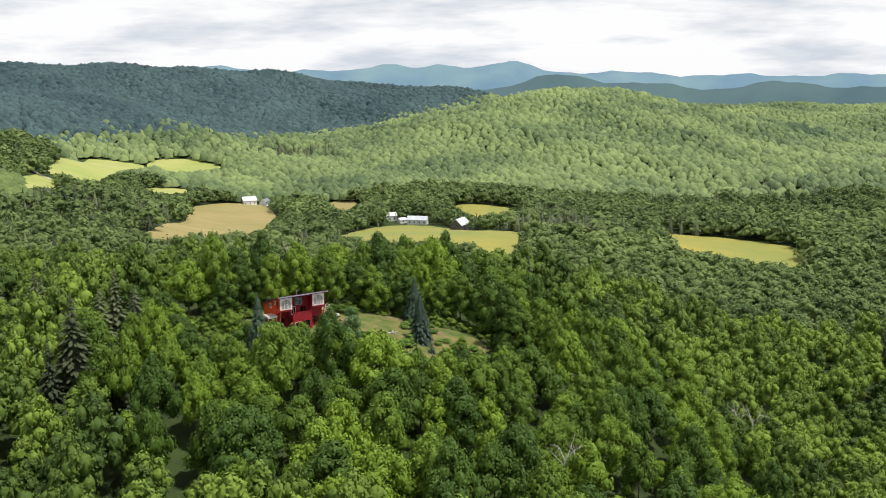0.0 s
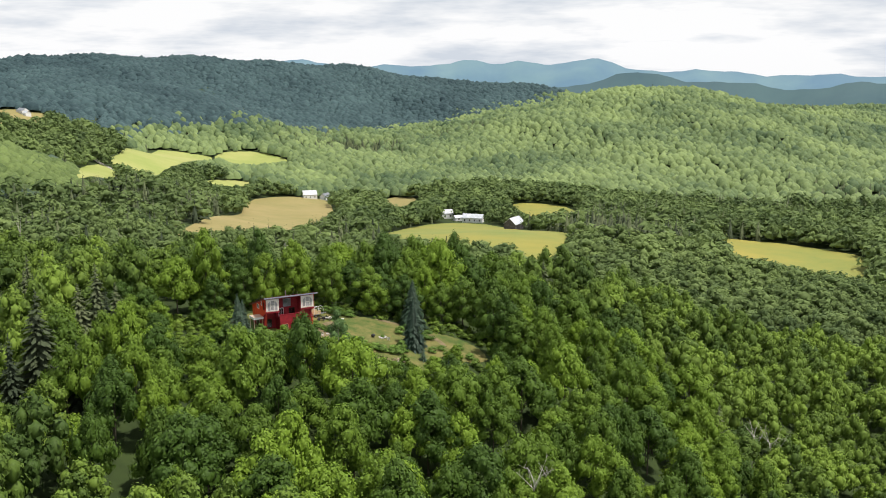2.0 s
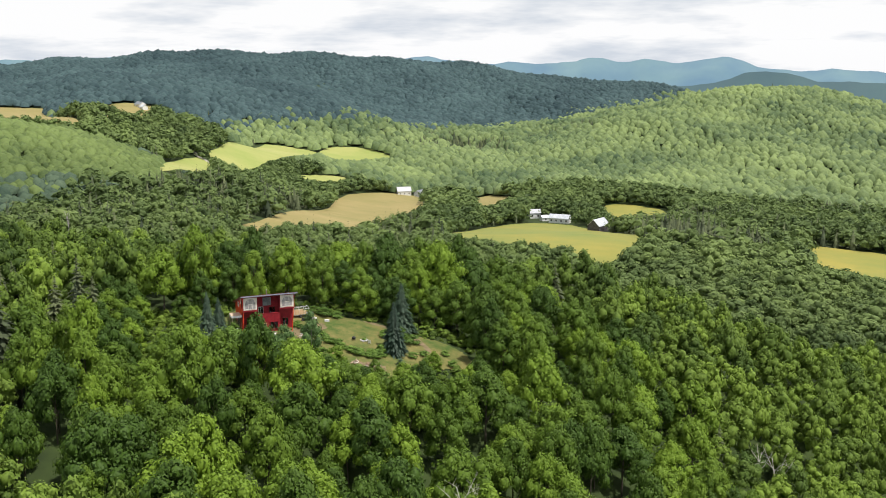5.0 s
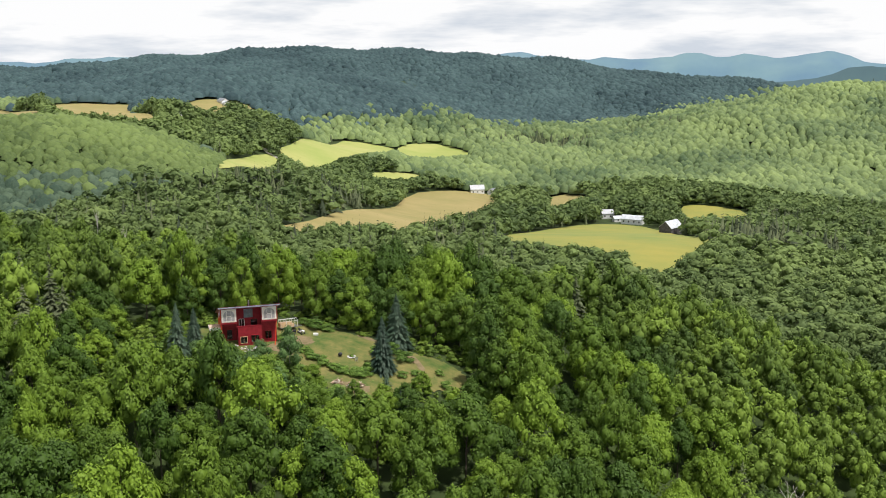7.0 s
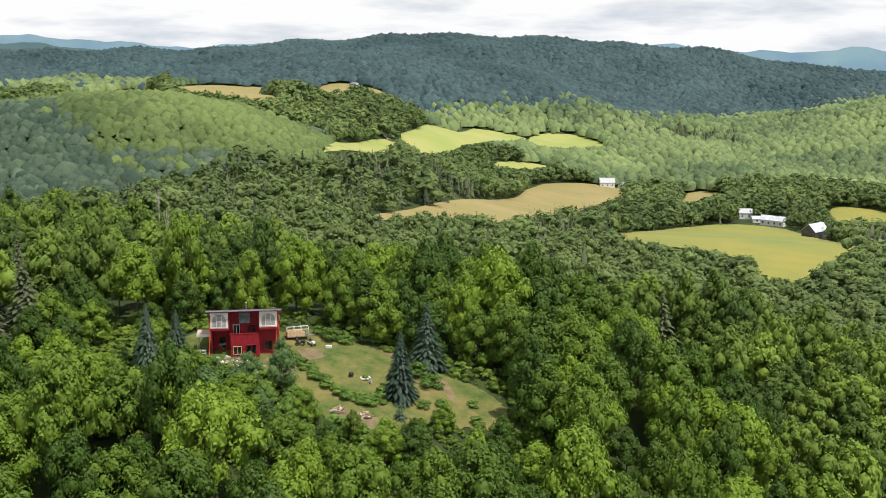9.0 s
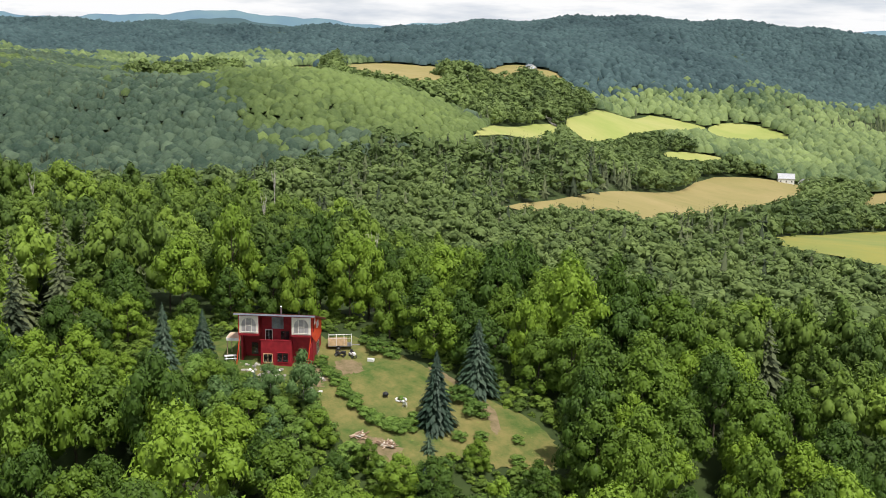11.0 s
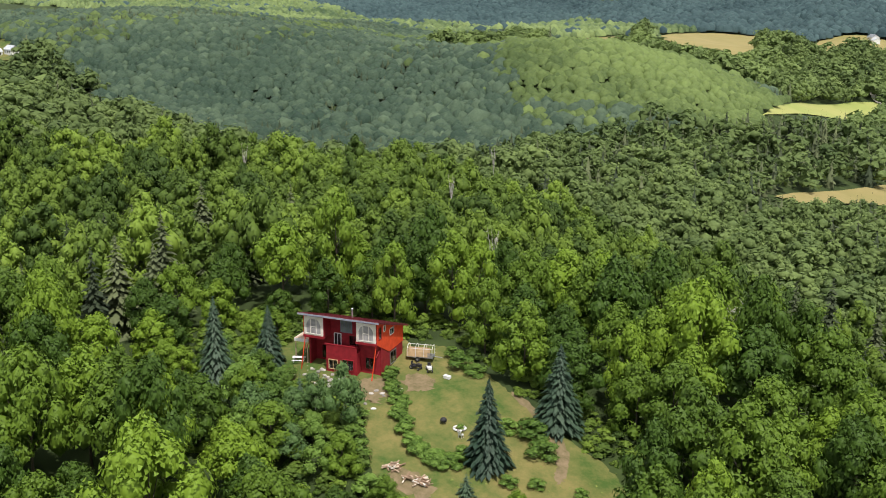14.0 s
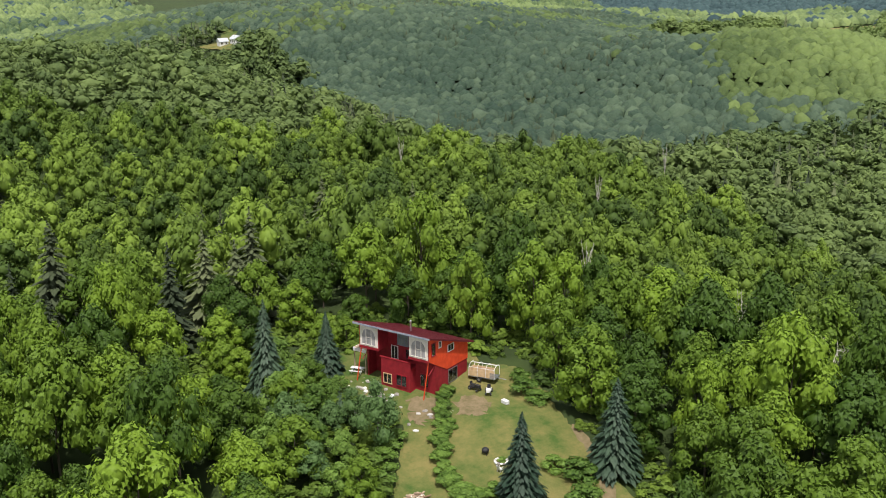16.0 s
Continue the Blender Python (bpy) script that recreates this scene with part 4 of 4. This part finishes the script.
deck = part("side_deck", boxes((-8.3, -5.99, 1.4, 4.6, 3.55, 3.75)), LUMBER, house, "small raised side deck")
part("deck_skirt", boxes((-8.34, -6.0, 1.34, 1.39, 3.3, 3.78)), WHITE, deck, "white boards round the deck")
part("deck_skirt", boxes((-8.36, -8.31, 1.4, 4.6, 3.3, 3.78)), WHITE, deck)
for x, y in ((-8.2, 1.5), (-8.2, 4.5), (-6.2, 1.5)):
    part("deck_post", boxes((x - 0.06, x + 0.06, y - 0.06, y + 0.06, -1.2, 3.54)), LUMBER, deck)


# ---- farm buildings in the valley ----
def building(name, x, y, length, width, wall_h, roof_h, turn, wall_mat, roof_mat, label, windows=3, category="house", sink=0.6):
    """A gabled building: long side along its own x."""
    b = empty(name, Matrix.Translation((x, y, ground_z(x, y))) @ Matrix.Rotation(radians(turn), 4, "Z"), label=label, category=category)
    L, W = length / 2, width / 2
    part("wall", prism(-L, L, [(-W, -sink), (-W, wall_h), (0, wall_h + roof_h), (W, wall_h), (W, -sink)]), wall_mat, b)
    o, e = 0.35, 0.35 * roof_h / W
    for s in (-1, 1):
        part("roof", prism(-L - 0.4, L + 0.4, [(s * (W + o), wall_h - e + 0.03), (s * (W + o), wall_h - e + 0.25), (0, wall_h + roof_h + 0.25), (0, wall_h + roof_h + 0.03)]), roof_mat, b)
    for k in range(windows):
        xx = -L + length * (k + 0.5) / windows
        for s in (-1, 1):
            part("window", boxes((xx - 0.5, xx + 0.5, s * (W + 0.03) - 0.025, s * (W + 0.03) + 0.025, wall_h * 0.38, wall_h * 0.38 + 1.3)), INSIDE, b)
    return b


building("barn", 13, 770, 14, 9.5, 5.0, 4.2, 62, BARN_WOOD, TIN, "weathered grey barn with a pale tin roof", 2, "barn")
building("farmhouse", -20, 832, 16, 7.0, 4.0, 2.6, -12, WHITE, TIN, "long white farmhouse with a pale roof", 4)
building("shed", -33, 842, 6, 5, 2.8, 1.6, 30, WHITE, TIN, "small white shed beside the farmhouse", 1, "shed")
building("house", -43, 858, 9, 7, 4.5, 2.6, 20, WHITE, STEEL, "white farm dwelling among trees", 2)
building("house", -186, 1002, 13, 9, 4.6, 3.6, 25, WHITE, STEEL, "white house at the head of the hay field", 3)
building("house", -172, 1010, 10, 7, 3.6, 2.8, 70, WHITE, STEEL, "white cottage beside the hay field", 2)
building("shed", -140, 944, 6, 5, 3.0, 1.8, 10, WHITE, TIN, "white shed behind the trees", 1, "shed")
building("house", -603, 1284, 17, 9, 4.0, 3.0, -40, WHITE, STEEL, "white farmhouse on the far hay field", 4)
building("barn", -592, 1272, 9, 7, 4.0, 2.6, -40, WHITE, TIN, "white barn next to the far farmhouse", 2, "barn")
building("house", -447, 914, 7, 5, 2.8, 1.8, -30, WHITE, STEEL, "small white cottage among trees", 2)
building("farmhouse", -592, 344, 8.5, 5.5, 3.6, 2.0, 12, WHITE, TIN, "white farm building in a clearing", 3)
building("farmhouse", -597, 336, 6, 5, 3.0, 1.8, 100, WHITE, TIN, "white farm shed in a clearing", 2)


def road(name, pts, width, label):
    """A gravel strip that follows the land through the given stations."""
    p = np.asarray(pts, float)
    t = np.linspace(0, len(p) - 1, (len(p) - 1) * 10 + 1)
    c = np.stack([np.interp(t, np.arange(len(p)), p[:, k]) for k in (0, 1)], 1)
    d = np.gradient(c, axis=0)
    d /= np.linalg.norm(d, axis=1)[:, None]
    n = np.stack([-d[:, 1], d[:, 0]], 1) * width / 2
    rows = [c - n, c, c + n]
    v = np.concatenate([np.c_[r, height(r[:, 0], r[:, 1]) + 0.5] for r in rows])
    k = len(c)
    i = np.arange(k - 1)
    f = np.concatenate([np.stack([i + a * k, i + (a + 1) * k, i + (a + 1) * k + 1, i + a * k + 1], 1) for a in (0, 1)])
    f = f[:, ::-1]
    ob = mesh_object(name, v, f, [GRAVEL], smooth=True)
    tagged(ob, label, "road", kind="structure")


road("road", [(-372, 905), (-350, 885), (-336, 870), (-318, 862), (-298, 846), (-280, 815), (-262, 760)], 5.0, "pale gravel country road")


# ---- single trees round the clearing ----
def spruce(x, y, h, w, label, seed, tiers=38, per=34):
    v, f = conifer(seed, tiers, per, 1.0, 6, 0.12, 0.34)
    t = empty("spruce_tree", Matrix.Translation((x, y, ground_z(x, y) - 0.15)), label=label, category="tree")
    o = mesh_object("crown", v * [w, w, h], f, [SPRUCE])
    o.parent = t
    part("trunk", rod(bmesh.new(), (0, 0, -0.3), (0, 0, h * 0.8), h * 0.016, 0.03), BARK, t)
    return t


spruce(-6.0, 251.6, 12.6, 14.0, "dark blue-green spruce standing on the lawn", 301)
spruce(-7.6, 265.4, 12.6, 15.5, "broad dark spruce at the edge of the wood", 302)
spruce(-42.0, 230.2, 15.0, 14.0, "tall dark spruce standing near the red house", 303)
spruce(-43.5, 239.4, 10.0, 11.0, "young spruce beside the red house", 304)
spruce(-3.0, 245.8, 3.6, 6.0, "small bushy spruce near the lumber piles", 305, 14, 14)
spruce(3.5, 236.0, 7.0, 8.5, "blue spruce among young trees", 306)
spruce(-29.5, 237.0, 6.0, 7.0, "young spruce by the stone heap", 307, 16, 13)


def leafy(name, x, y, h, w, mat, label, category, seed, lobes=9, leaves=46, leaf=0.055, bark=BARK, trunk=0.014, lift=0.0):
    v, f = broadleaf(seed, lobes, leaves * 3, 1, leaf * 0.62, 1.0, 0.2 if lift == 0 else 0.0)
    v = v.copy()
    t = empty(name, Matrix.Translation((x, y, ground_z(x, y) - 0.1)), label=label, category=category)
    o = mesh_object("crown" if category == "tree" else "foliage", v * [w, w, h], f, [mat])
    o.parent = t
    bm = rod(bmesh.new(), (0, 0, -0.2), (0.02 * h, 0, h * 0.62), h * trunk, h * trunk * 0.4)
    for a in range(4):
        rod(bm, (0.01 * h, 0, h * (0.3 + 0.08 * a)), (math.cos(a * 1.7) * w * 0.2, math.sin(a * 1.7) * w * 0.2, h * (0.5 + 0.08 * a)), h * trunk * 0.4, h * trunk * 0.15, 5)
    part("trunk" if category == "tree" else "stem", bm, bark, t)
    return t


leafy("birch_tree", -21.8, 239.4, 10.4, 7.0, BIRCH, "slender birch with thin grey-green leaves and pale trunk", "tree", 401, 11, 60, 0.035, PALE_BARK, 0.010)
leafy("birch_tree", -27.5, 238.2, 6.6, 5.0, BIRCH, "small grey-green birch beside the stones", "tree", 402, 9, 60, 0.04, PALE_BARK, 0.010)
for k, (x, y, h, w) in enumerate(((-26.0, 262.0, 2.6, 5.5), (-23.2, 263.0, 2.0, 4.5), (-29.0, 263.0, 2.2, 4.0), (-7.2, 260.3, 3.0, 6.0), (-3.5, 259.0, 2.6, 5.5),
                                  (-9.8, 258.2, 2.2, 4.2), (0.5, 254.5, 1.6, 3.2), (4.5, 258.5, 1.5, 2.6), (7.5, 254.0, 2.0, 3.4), (-1.5, 251.5, 1.8, 3.0),
                                  (2.5, 249.5, 2.8, 4.0), (-22.5, 242.2, 2.4, 4.6), (-19.3, 239.6, 2.6, 4.4), (-15.5, 237.6, 2.8, 4.6), (-10.0, 236.0, 3.0, 5.0),
                                  (-4.5, 236.5, 3.0, 4.6), (1.0, 244.0, 2.6, 4.0), (-30.5, 241.2, 2.0, 3.6))):
    leafy("shrub", x, y, h, w, SHRUB, "leafy green shrub at the edge of the lawn", "shrub", 420 + k, 6, 50, 0.07, lift=0.2)

for k, (x, y, h, w) in enumerate(((-31.5, 234.0, 6.2, 6.0), (-28.3, 235.4, 5.2, 5.0), (-34.8, 236.6, 4.6, 5.0), (-38.0, 233.2, 6.4, 6.2), (-41.0, 236.0, 4.8, 5.2),
                                  (-45.0, 232.5, 7.4, 6.8), (-35.2, 230.2, 7.6, 7.0), (-30.4, 229.8, 7.4, 6.8), (-25.6, 231.8, 6.2, 6.2), (-22.2, 234.8, 5.0, 5.2),
                                  (-44.6, 238.6, 3.6, 4.4), (-37.6, 239.2, 2.8, 4.0), (-26.2, 226.8, 7.8, 7.2), (-20.4, 230.4, 6.4, 6.4), (-16.2, 232.6, 5.4, 5.8), (-33.4, 239.6, 2.2, 3.4))):
    leafy("young_tree", x, y, h, w, BIRCH if k % 3 == 1 else SHRUB, "young leafy tree on the slope below the red house", "tree", 460 + k, 14, 50, 0.042)

# the hedge that curves down the lawn: low bushes in a row
HEDGE = [(-30.6, 252.6), (-28.4, 251.2), (-26.2, 250.0), (-23.6, 248.9), (-21.0, 247.8), (-18.4, 246.7), (-15.8, 245.9), (-13.2, 245.4), (-10.8, 245.6), (-8.8, 246.8), (-8.0, 248.8)]
hp = np.asarray(HEDGE)
hedge = empty("hedge", Matrix.Translation((hp[0, 0], hp[0, 1], ground_z(*hp[0]))), label="overgrown leafy hedge curving down the lawn", category="hedge")
hrng = np.random.default_rng(5)
tt = np.linspace(0, len(hp) - 1, 58)
for k, t in enumerate(tt):
    x, y = np.interp(t, np.arange(len(hp)), hp[:, 0]) + hrng.normal(0, 0.45), np.interp(t, np.arange(len(hp)), hp[:, 1]) + hrng.normal(0, 0.45)
    v, f = broadleaf(500 + k % 7, 5, 130, 1, 0.055, 1.0, 0.0)
    s = hrng.uniform(0.5, 1.25) * (0.75 + 0.04 * t)
    o = mesh_object("bush", v * [2.9 * s, 2.9 * s, 1.5 * s], f, [SHRUB])
    o.parent = hedge
    o.location = (x - hp[0, 0], y - hp[0, 1], ground_z(x, y) - ground_z(*hp[0]))


def dead_tree(x, y, z_top, spread, label, seed, count=7, mat=PALE_BARK):
    """A leafless trunk with forked, bent limbs."""
    r = np.random.default_rng(seed)
    g = ground_z(x, y)
    h = z_top - g
    t = empty("dead_tree", Matrix.Translation((x, y, g - 0.2)), label=label, category="tree")
    part("trunk", rod(bmesh.new(), (0, 0, 0), (0.1, 0, h * 0.75), 0.20, 0.09), mat, t)
    for k in range(count):
        a = k * 2.4 + r.uniform(-0.4, 0.4)
        z = h * r.uniform(0.55, 0.75)
        d = Vector((math.cos(a), math.sin(a), 0)) * spread * r.uniform(0.5, 1.0)
        m1 = Vector((d.x * 0.45, d.y * 0.45, z + h * 0.12))
        tip = Vector((d.x, d.y, h * r.uniform(0.82, 1.0)))
        bm = rod(bmesh.new(), (0.06, 0, z), m1, 0.08, 0.05, 6)
        rod(bm, m1, tip, 0.05, 0.012, 5)
        for j in range(4):
            b = m1.lerp(tip, 0.2 + 0.2 * j)
            rod(bm, b, b + Vector((r.normal(0, 0.5), r.normal(0, 0.5), r.uniform(0.2, 0.9))) * spread * 0.28, 0.026, 0.008, 4)
        part("limb", bm, mat, t)
    return t


for n, (x, y, z, s) in enumerate(((81, 263, -27, 5), (78, 268, -28, 4), (22, 185, -5, 4), (25, 187, -6, 3), (-5, 296, 10, 4), (-8, 300, 9, 4), (-42, 281, 16, 2.0), (-188, 305, 9, 1.8),
                                  (-120, 330, 8, 1.5), (-28, 300, 9, 2), (-165, 380, 6, 1.5))):
    dead_tree(x, y, z, s, "bare grey dead tree above the canopy", 600 + n)


# ---- things in the yard ----
def rest(x, y, turn=0.0):
    return Matrix.Translation((x, y, ground_z(x, y) + 0.12)) @ Matrix.Rotation(radians(turn), 4, "Z")


def wheel(parent, x, y, z, r, w):
    bm = bmesh.new()
    rod(bm, (x, y - w / 2, z), (x, y + w / 2, z), r, None, 16)
    t = part("wheel", bm, DARK, parent, "black tyre")
    part("rim", rod(bmesh.new(), (x, y - w / 2 - 0.02, z), (x, y + w / 2 + 0.02, z), r * 0.5, None, 10), STEEL, t)


def trailer(m):
    t = empty("utility_trailer", m, label="utility trailer with plywood sides and a pale hoop frame", category="trailer")
    part("bed", boxes((-2.0, 2.0, -0.95, 0.95, 0.55, 0.68)), STEEL, t)
    for y in (-0.95, 0.90):
        part("side_panel", boxes((-2.0, 1.2, y, y + 0.05, 0.69, 1.55)), PLYWOOD, t, "raw plywood side")
    part("end_panel", boxes((-2.05, -2.0, -0.9, 0.9, 0.69, 1.55)), PLYWOOD, t, "raw plywood end")
    for k in range(4):
        x = -1.9 + 1.27 * k
        bm = bmesh.new()
        rod(bm, (x, -0.98, 0.7), (x, -0.98, 2.0), 0.035)
        rod(bm, (x, -0.98, 2.0), (x, -0.5, 2.35), 0.035)
        rod(bm, (x, -0.5, 2.35), (x, 0.5, 2.35), 0.035)
        rod(bm, (x, 0.5, 2.35), (x, 0.98, 2.0), 0.035)
        rod(bm, (x, 0.98, 2.0), (x, 0.98, 0.7), 0.035)
        part("hoop", bm, WHITE, t, "white tube hoop")
    for y, z in ((-0.98, 2.0), (0.98, 2.0), (0, 2.38)):
        part("rail", rod(bmesh.new(), (-1.9, y, z), (1.95, y, z), 0.03), WHITE, t)
    part("drawbar", rod(bmesh.new(), (2.0, 0, 0.6), (3.3, 0, 0.5), 0.06), STEEL, t)
    for y in (-1.12, 1.12):
        wheel(t, -0.3, y, 0.36, 0.36, 0.22)
    return t


trailer(rest(-30.9, 258.4, 42))


def lawn_tractor(m, mat, label):
    t = empty("lawn_tractor", m, label=label, category="tractor")
    part("hood", boxes((0.25, 1.0, -0.28, 0.28, 0.45, 0.9)), mat, t, bevel=0.06)
    part("body", boxes((-0.75, 0.25, -0.36, 0.36, 0.35, 0.58)), mat, t, bevel=0.04)
    part("seat", boxes((-0.62, -0.2, -0.24, 0.24, 0.6, 0.75), (-0.7, -0.6, -0.24, 0.24, 0.7, 1.1)), DARK, t, "black seat", bevel=0.03)
    part("steering_wheel", rod(bmesh.new(), (0.18, 0, 0.95), (0.14, 0, 1.0), 0.2, None, 14), DARK, t)
    part("steering_column", rod(bmesh.new(), (0.32, 0, 0.7), (0.18, 0, 0.95), 0.03), DARK, t)
    for x, y, r in ((-0.5, -0.42, 0.27), (-0.5, 0.42, 0.27), (0.75, -0.36, 0.19), (0.75, 0.36, 0.19)):
        wheel(t, x, y, r, r, 0.18)
    return t


lawn_tractor(rest(-28.9, 256.0, 20), DARK, "black riding mower parked beside the trailer")
lawn_tractor(rest(-27.3, 257.4, -30), WHITE, "white riding mower parked beside the shrubs")
box_m = rest(-24.2, 258.4, 15)
cooler = empty("cooler", box_m, label="small white box lying on the grass", category="box")
part("box_body", boxes((-0.55, 0.55, -0.3, 0.3, 0, 0.4)), WHITE, cooler, bevel=0.03)
part("lid", boxes((-0.57, 0.57, -0.32, 0.32, 0.404, 0.47)), WHITE, cooler, bevel=0.02)


def picnic_table(m):
    t = empty("picnic_table", m, label="white picnic table on the grass beside the house", category="table")
    for k in range(5):
        part("table_board", boxes((-0.95, 0.95, -0.40 + 0.165 * k, -0.25 + 0.165 * k, 0.72, 0.76)), WHITE, t)
    for y in (-0.75, 0.75):
        for k in range(2):
            part("bench_board", boxes((-0.95, 0.95, y - 0.14 + 0.15 * k, y + 0.15 * k, 0.43, 0.47)), WHITE, t)
    for x in (-0.7, 0.7):
        for s in (-1, 1):
            part("leg", rod(bmesh.new(), (x, s * 0.15, 0.72), (x, s * 0.62, 0), 0.05, None, 4), WHITE, t)
        part("crossbar", boxes((x - 0.04, x + 0.04, -0.85, 0.85, 0.36, 0.425)), WHITE, t)
    return t


picnic_table(rest(-41.3, 243.2, 50))


def planter(m):
    """A round white stone ring with plants in it and a pale bench beside it."""
    t = empty("fire_ring", m, label="ring of white stones with weeds growing inside", category="planter")
    for k in range(14):
        a = k * 2 * math.pi / 14
        bm = bmesh.new()
        bmesh.ops.create_icosphere(bm, subdivisions=1, radius=0.2, matrix=Matrix.Translation((math.cos(a) * 0.8, math.sin(a) * 0.8, 0.13)) @ Matrix.Diagonal((1, 1, 0.85, 1)))
        part("stone", bm, WHITE if k % 3 else STONE, t)
    v, f = broadleaf(77, 5, 40, 1, 0.09)
    o = mesh_object("weeds", (v - [0, 0, 0.25]) * [1.5, 1.5, 1.1], f, [SHRUB])
    o.parent = t
    return t


planter(rest(-13.4, 252.6))


def garden_chair(m, mat, label):
    t = empty("garden_chair", m, label=label, category="chair")
    part("seat", boxes((-0.28, 0.28, -0.26, 0.26, 0.38, 0.42)), mat, t)
    part("backrest", prism(-0.28, 0.28, [(0.24, 0.42), (0.42, 0.98), (0.46, 0.97), (0.28, 0.42)]), mat, t)
    for x in (-0.25, 0.25):
        for y in (-0.23, 0.23):
            part("leg", boxes((x - 0.025, x + 0.025, y - 0.025, y + 0.025, -0.02, 0.38)), mat, t)
        part("armrest", boxes((x - 0.04, x + 0.04, -0.26, 0.3, 0.62, 0.66)), mat, t)
    return t


bowl = empty("fire_bowl", rest(-15.5, 251.4), label="black round fire bowl on worn grass", category="fire bowl")
bm = bmesh.new()
bmesh.ops.create_uvsphere(bm, u_segments=16, v_segments=10, radius=0.48, matrix=Matrix.Translation((0, 0, 0.55)) @ Matrix.Diagonal((1, 1, 0.8, 1)))
part("kettle", bm, DARK, bowl)
for k in range(3):
    d = Vector((math.cos(k * 2.1), math.sin(k * 2.1), 0))
    part("leg", rod(bmesh.new(), d * 0.25 + Vector((0, 0, 0.35)), d * 0.42 - Vector((0, 0, 0.05)), 0.03), DARK, bowl)
garden_chair(rest(-11.9, 251.7, 200), WHITE, "white garden chair beside the fire ring")


def lumber_pile(m, seed, label, n=34):
    t = empty("lumber_pile", m, label=label, category="lumber pile")
    r = np.random.default_rng(seed)
    for k in range(n):
        L, w = r.uniform(0.7, 1.9), r.uniform(0.06, 0.12)
        rad = r.uniform(0, 1.0)
        a = r.uniform(0, 6.28)
        z = 0.08 + 0.65 * (1 - rad) * r.uniform(0.3, 1)
        rot = Matrix.Rotation(r.uniform(0, 6.28), 4, "Z") @ Matrix.Rotation(r.uniform(-0.35, 0.35), 4, "Y")
        bm = bmesh.new()
        bmesh.ops.create_cube(bm, size=1, matrix=Matrix.Translation((math.cos(a) * rad, math.sin(a) * rad, z)) @ rot @ Matrix.Diagonal((L, w * 1.8, w, 1)))
        part("board", bm, LUMBER if k % 5 else CREAM, t)
    return t


lumber_pile(rest(-12.0, 240.9), 1, "heap of scrap boards and cut logs on the grass")
lumber_pile(rest(-7.8, 242.4, 30), 2, "larger heap of scrap boards on worn ground", 44)
lumber_pile(rest(-9.2, 241.4, 10), 3, "few pale boards lying between the heaps", 8)


def stone_heap(m, seed, n, spread, label):
    t = empty("stone_heap", m, label=label, category="stones")
    r = np.random.default_rng(seed)
    base = m.translation
    for k in range(n):
        x, y = r.normal(0, spread, 2)
        s = r.uniform(0.12, 0.42)
        bm = bmesh.new()
        bmesh.ops.create_icosphere(bm, subdivisions=1, radius=1, matrix=Matrix.Diagonal((s * r.uniform(0.8, 1.6), s, s * r.uniform(0.5, 0.9), 1)))
        for v in bm.verts:
            v.co *= r.uniform(0.85, 1.15)
        o = part("stone", bm, STONE if k % 7 else WHITE, t)
        o.location = (x, y, ground_z(base.x + x, base.y + y) - base.z + s * 0.3)
        o.rotation_euler = (0, 0, r.uniform(0, 6.28))
    return t


stone_heap(Matrix.Translation((-32.6, 242.4, ground_z(-32.6, 242.4) + 0.1)), 1, 60, 1.9, "heap of grey and pale field stones before the house")
stone_heap(Matrix.Translation((-36.6, 243.4, ground_z(-36.6, 243.4) + 0.1)), 2, 26, 1.4, "scattered pale rubble beside the house wall")
stone_heap(Matrix.Translation((-26.0, 248.3, ground_z(-26.0, 248.3) + 0.1)), 3, 12, 1.2, "few pale stones on bare earth")
draped("bare_patch", [(-30.5, 249.6), (-28.2, 251.0), (-25.2, 249.0), (-24.2, 246.2), (-26.5, 245.4), (-30.5, 247.0)], BARE, 1.5, 0.16, "bare brown earth below the house", "ground", 0.45)
draped("bare_patch", [(-27.8, 255.8), (-24.5, 256.6), (-22.8, 254.2), (-24.2, 251.8), (-27.5, 252.6)], BARE, 1.5, 0.16, "worn brown earth on the lawn", "ground", 0.45)
draped("bare_patch", [(-13.0, 240.0), (-9.0, 243.5), (-5.5, 243.0), (-5.0, 240.5), (-9.0, 239.2)], BARE, 1.5, 0.16, "worn earth round the lumber heaps", "ground", 0.45)
draped("footpath", [(-17.0, 264.0), (-12.0, 263.8), (-5.5, 262.4), (-2.0, 260.5), (0.5, 257.0), (1.8, 257.6), (-0.6, 261.6), (-5.0, 263.9), (-12.0, 265.2), (-17.0, 265.3)], BARE, 1.5, 0.15, "worn footpath along the wood", "path", 0.15)
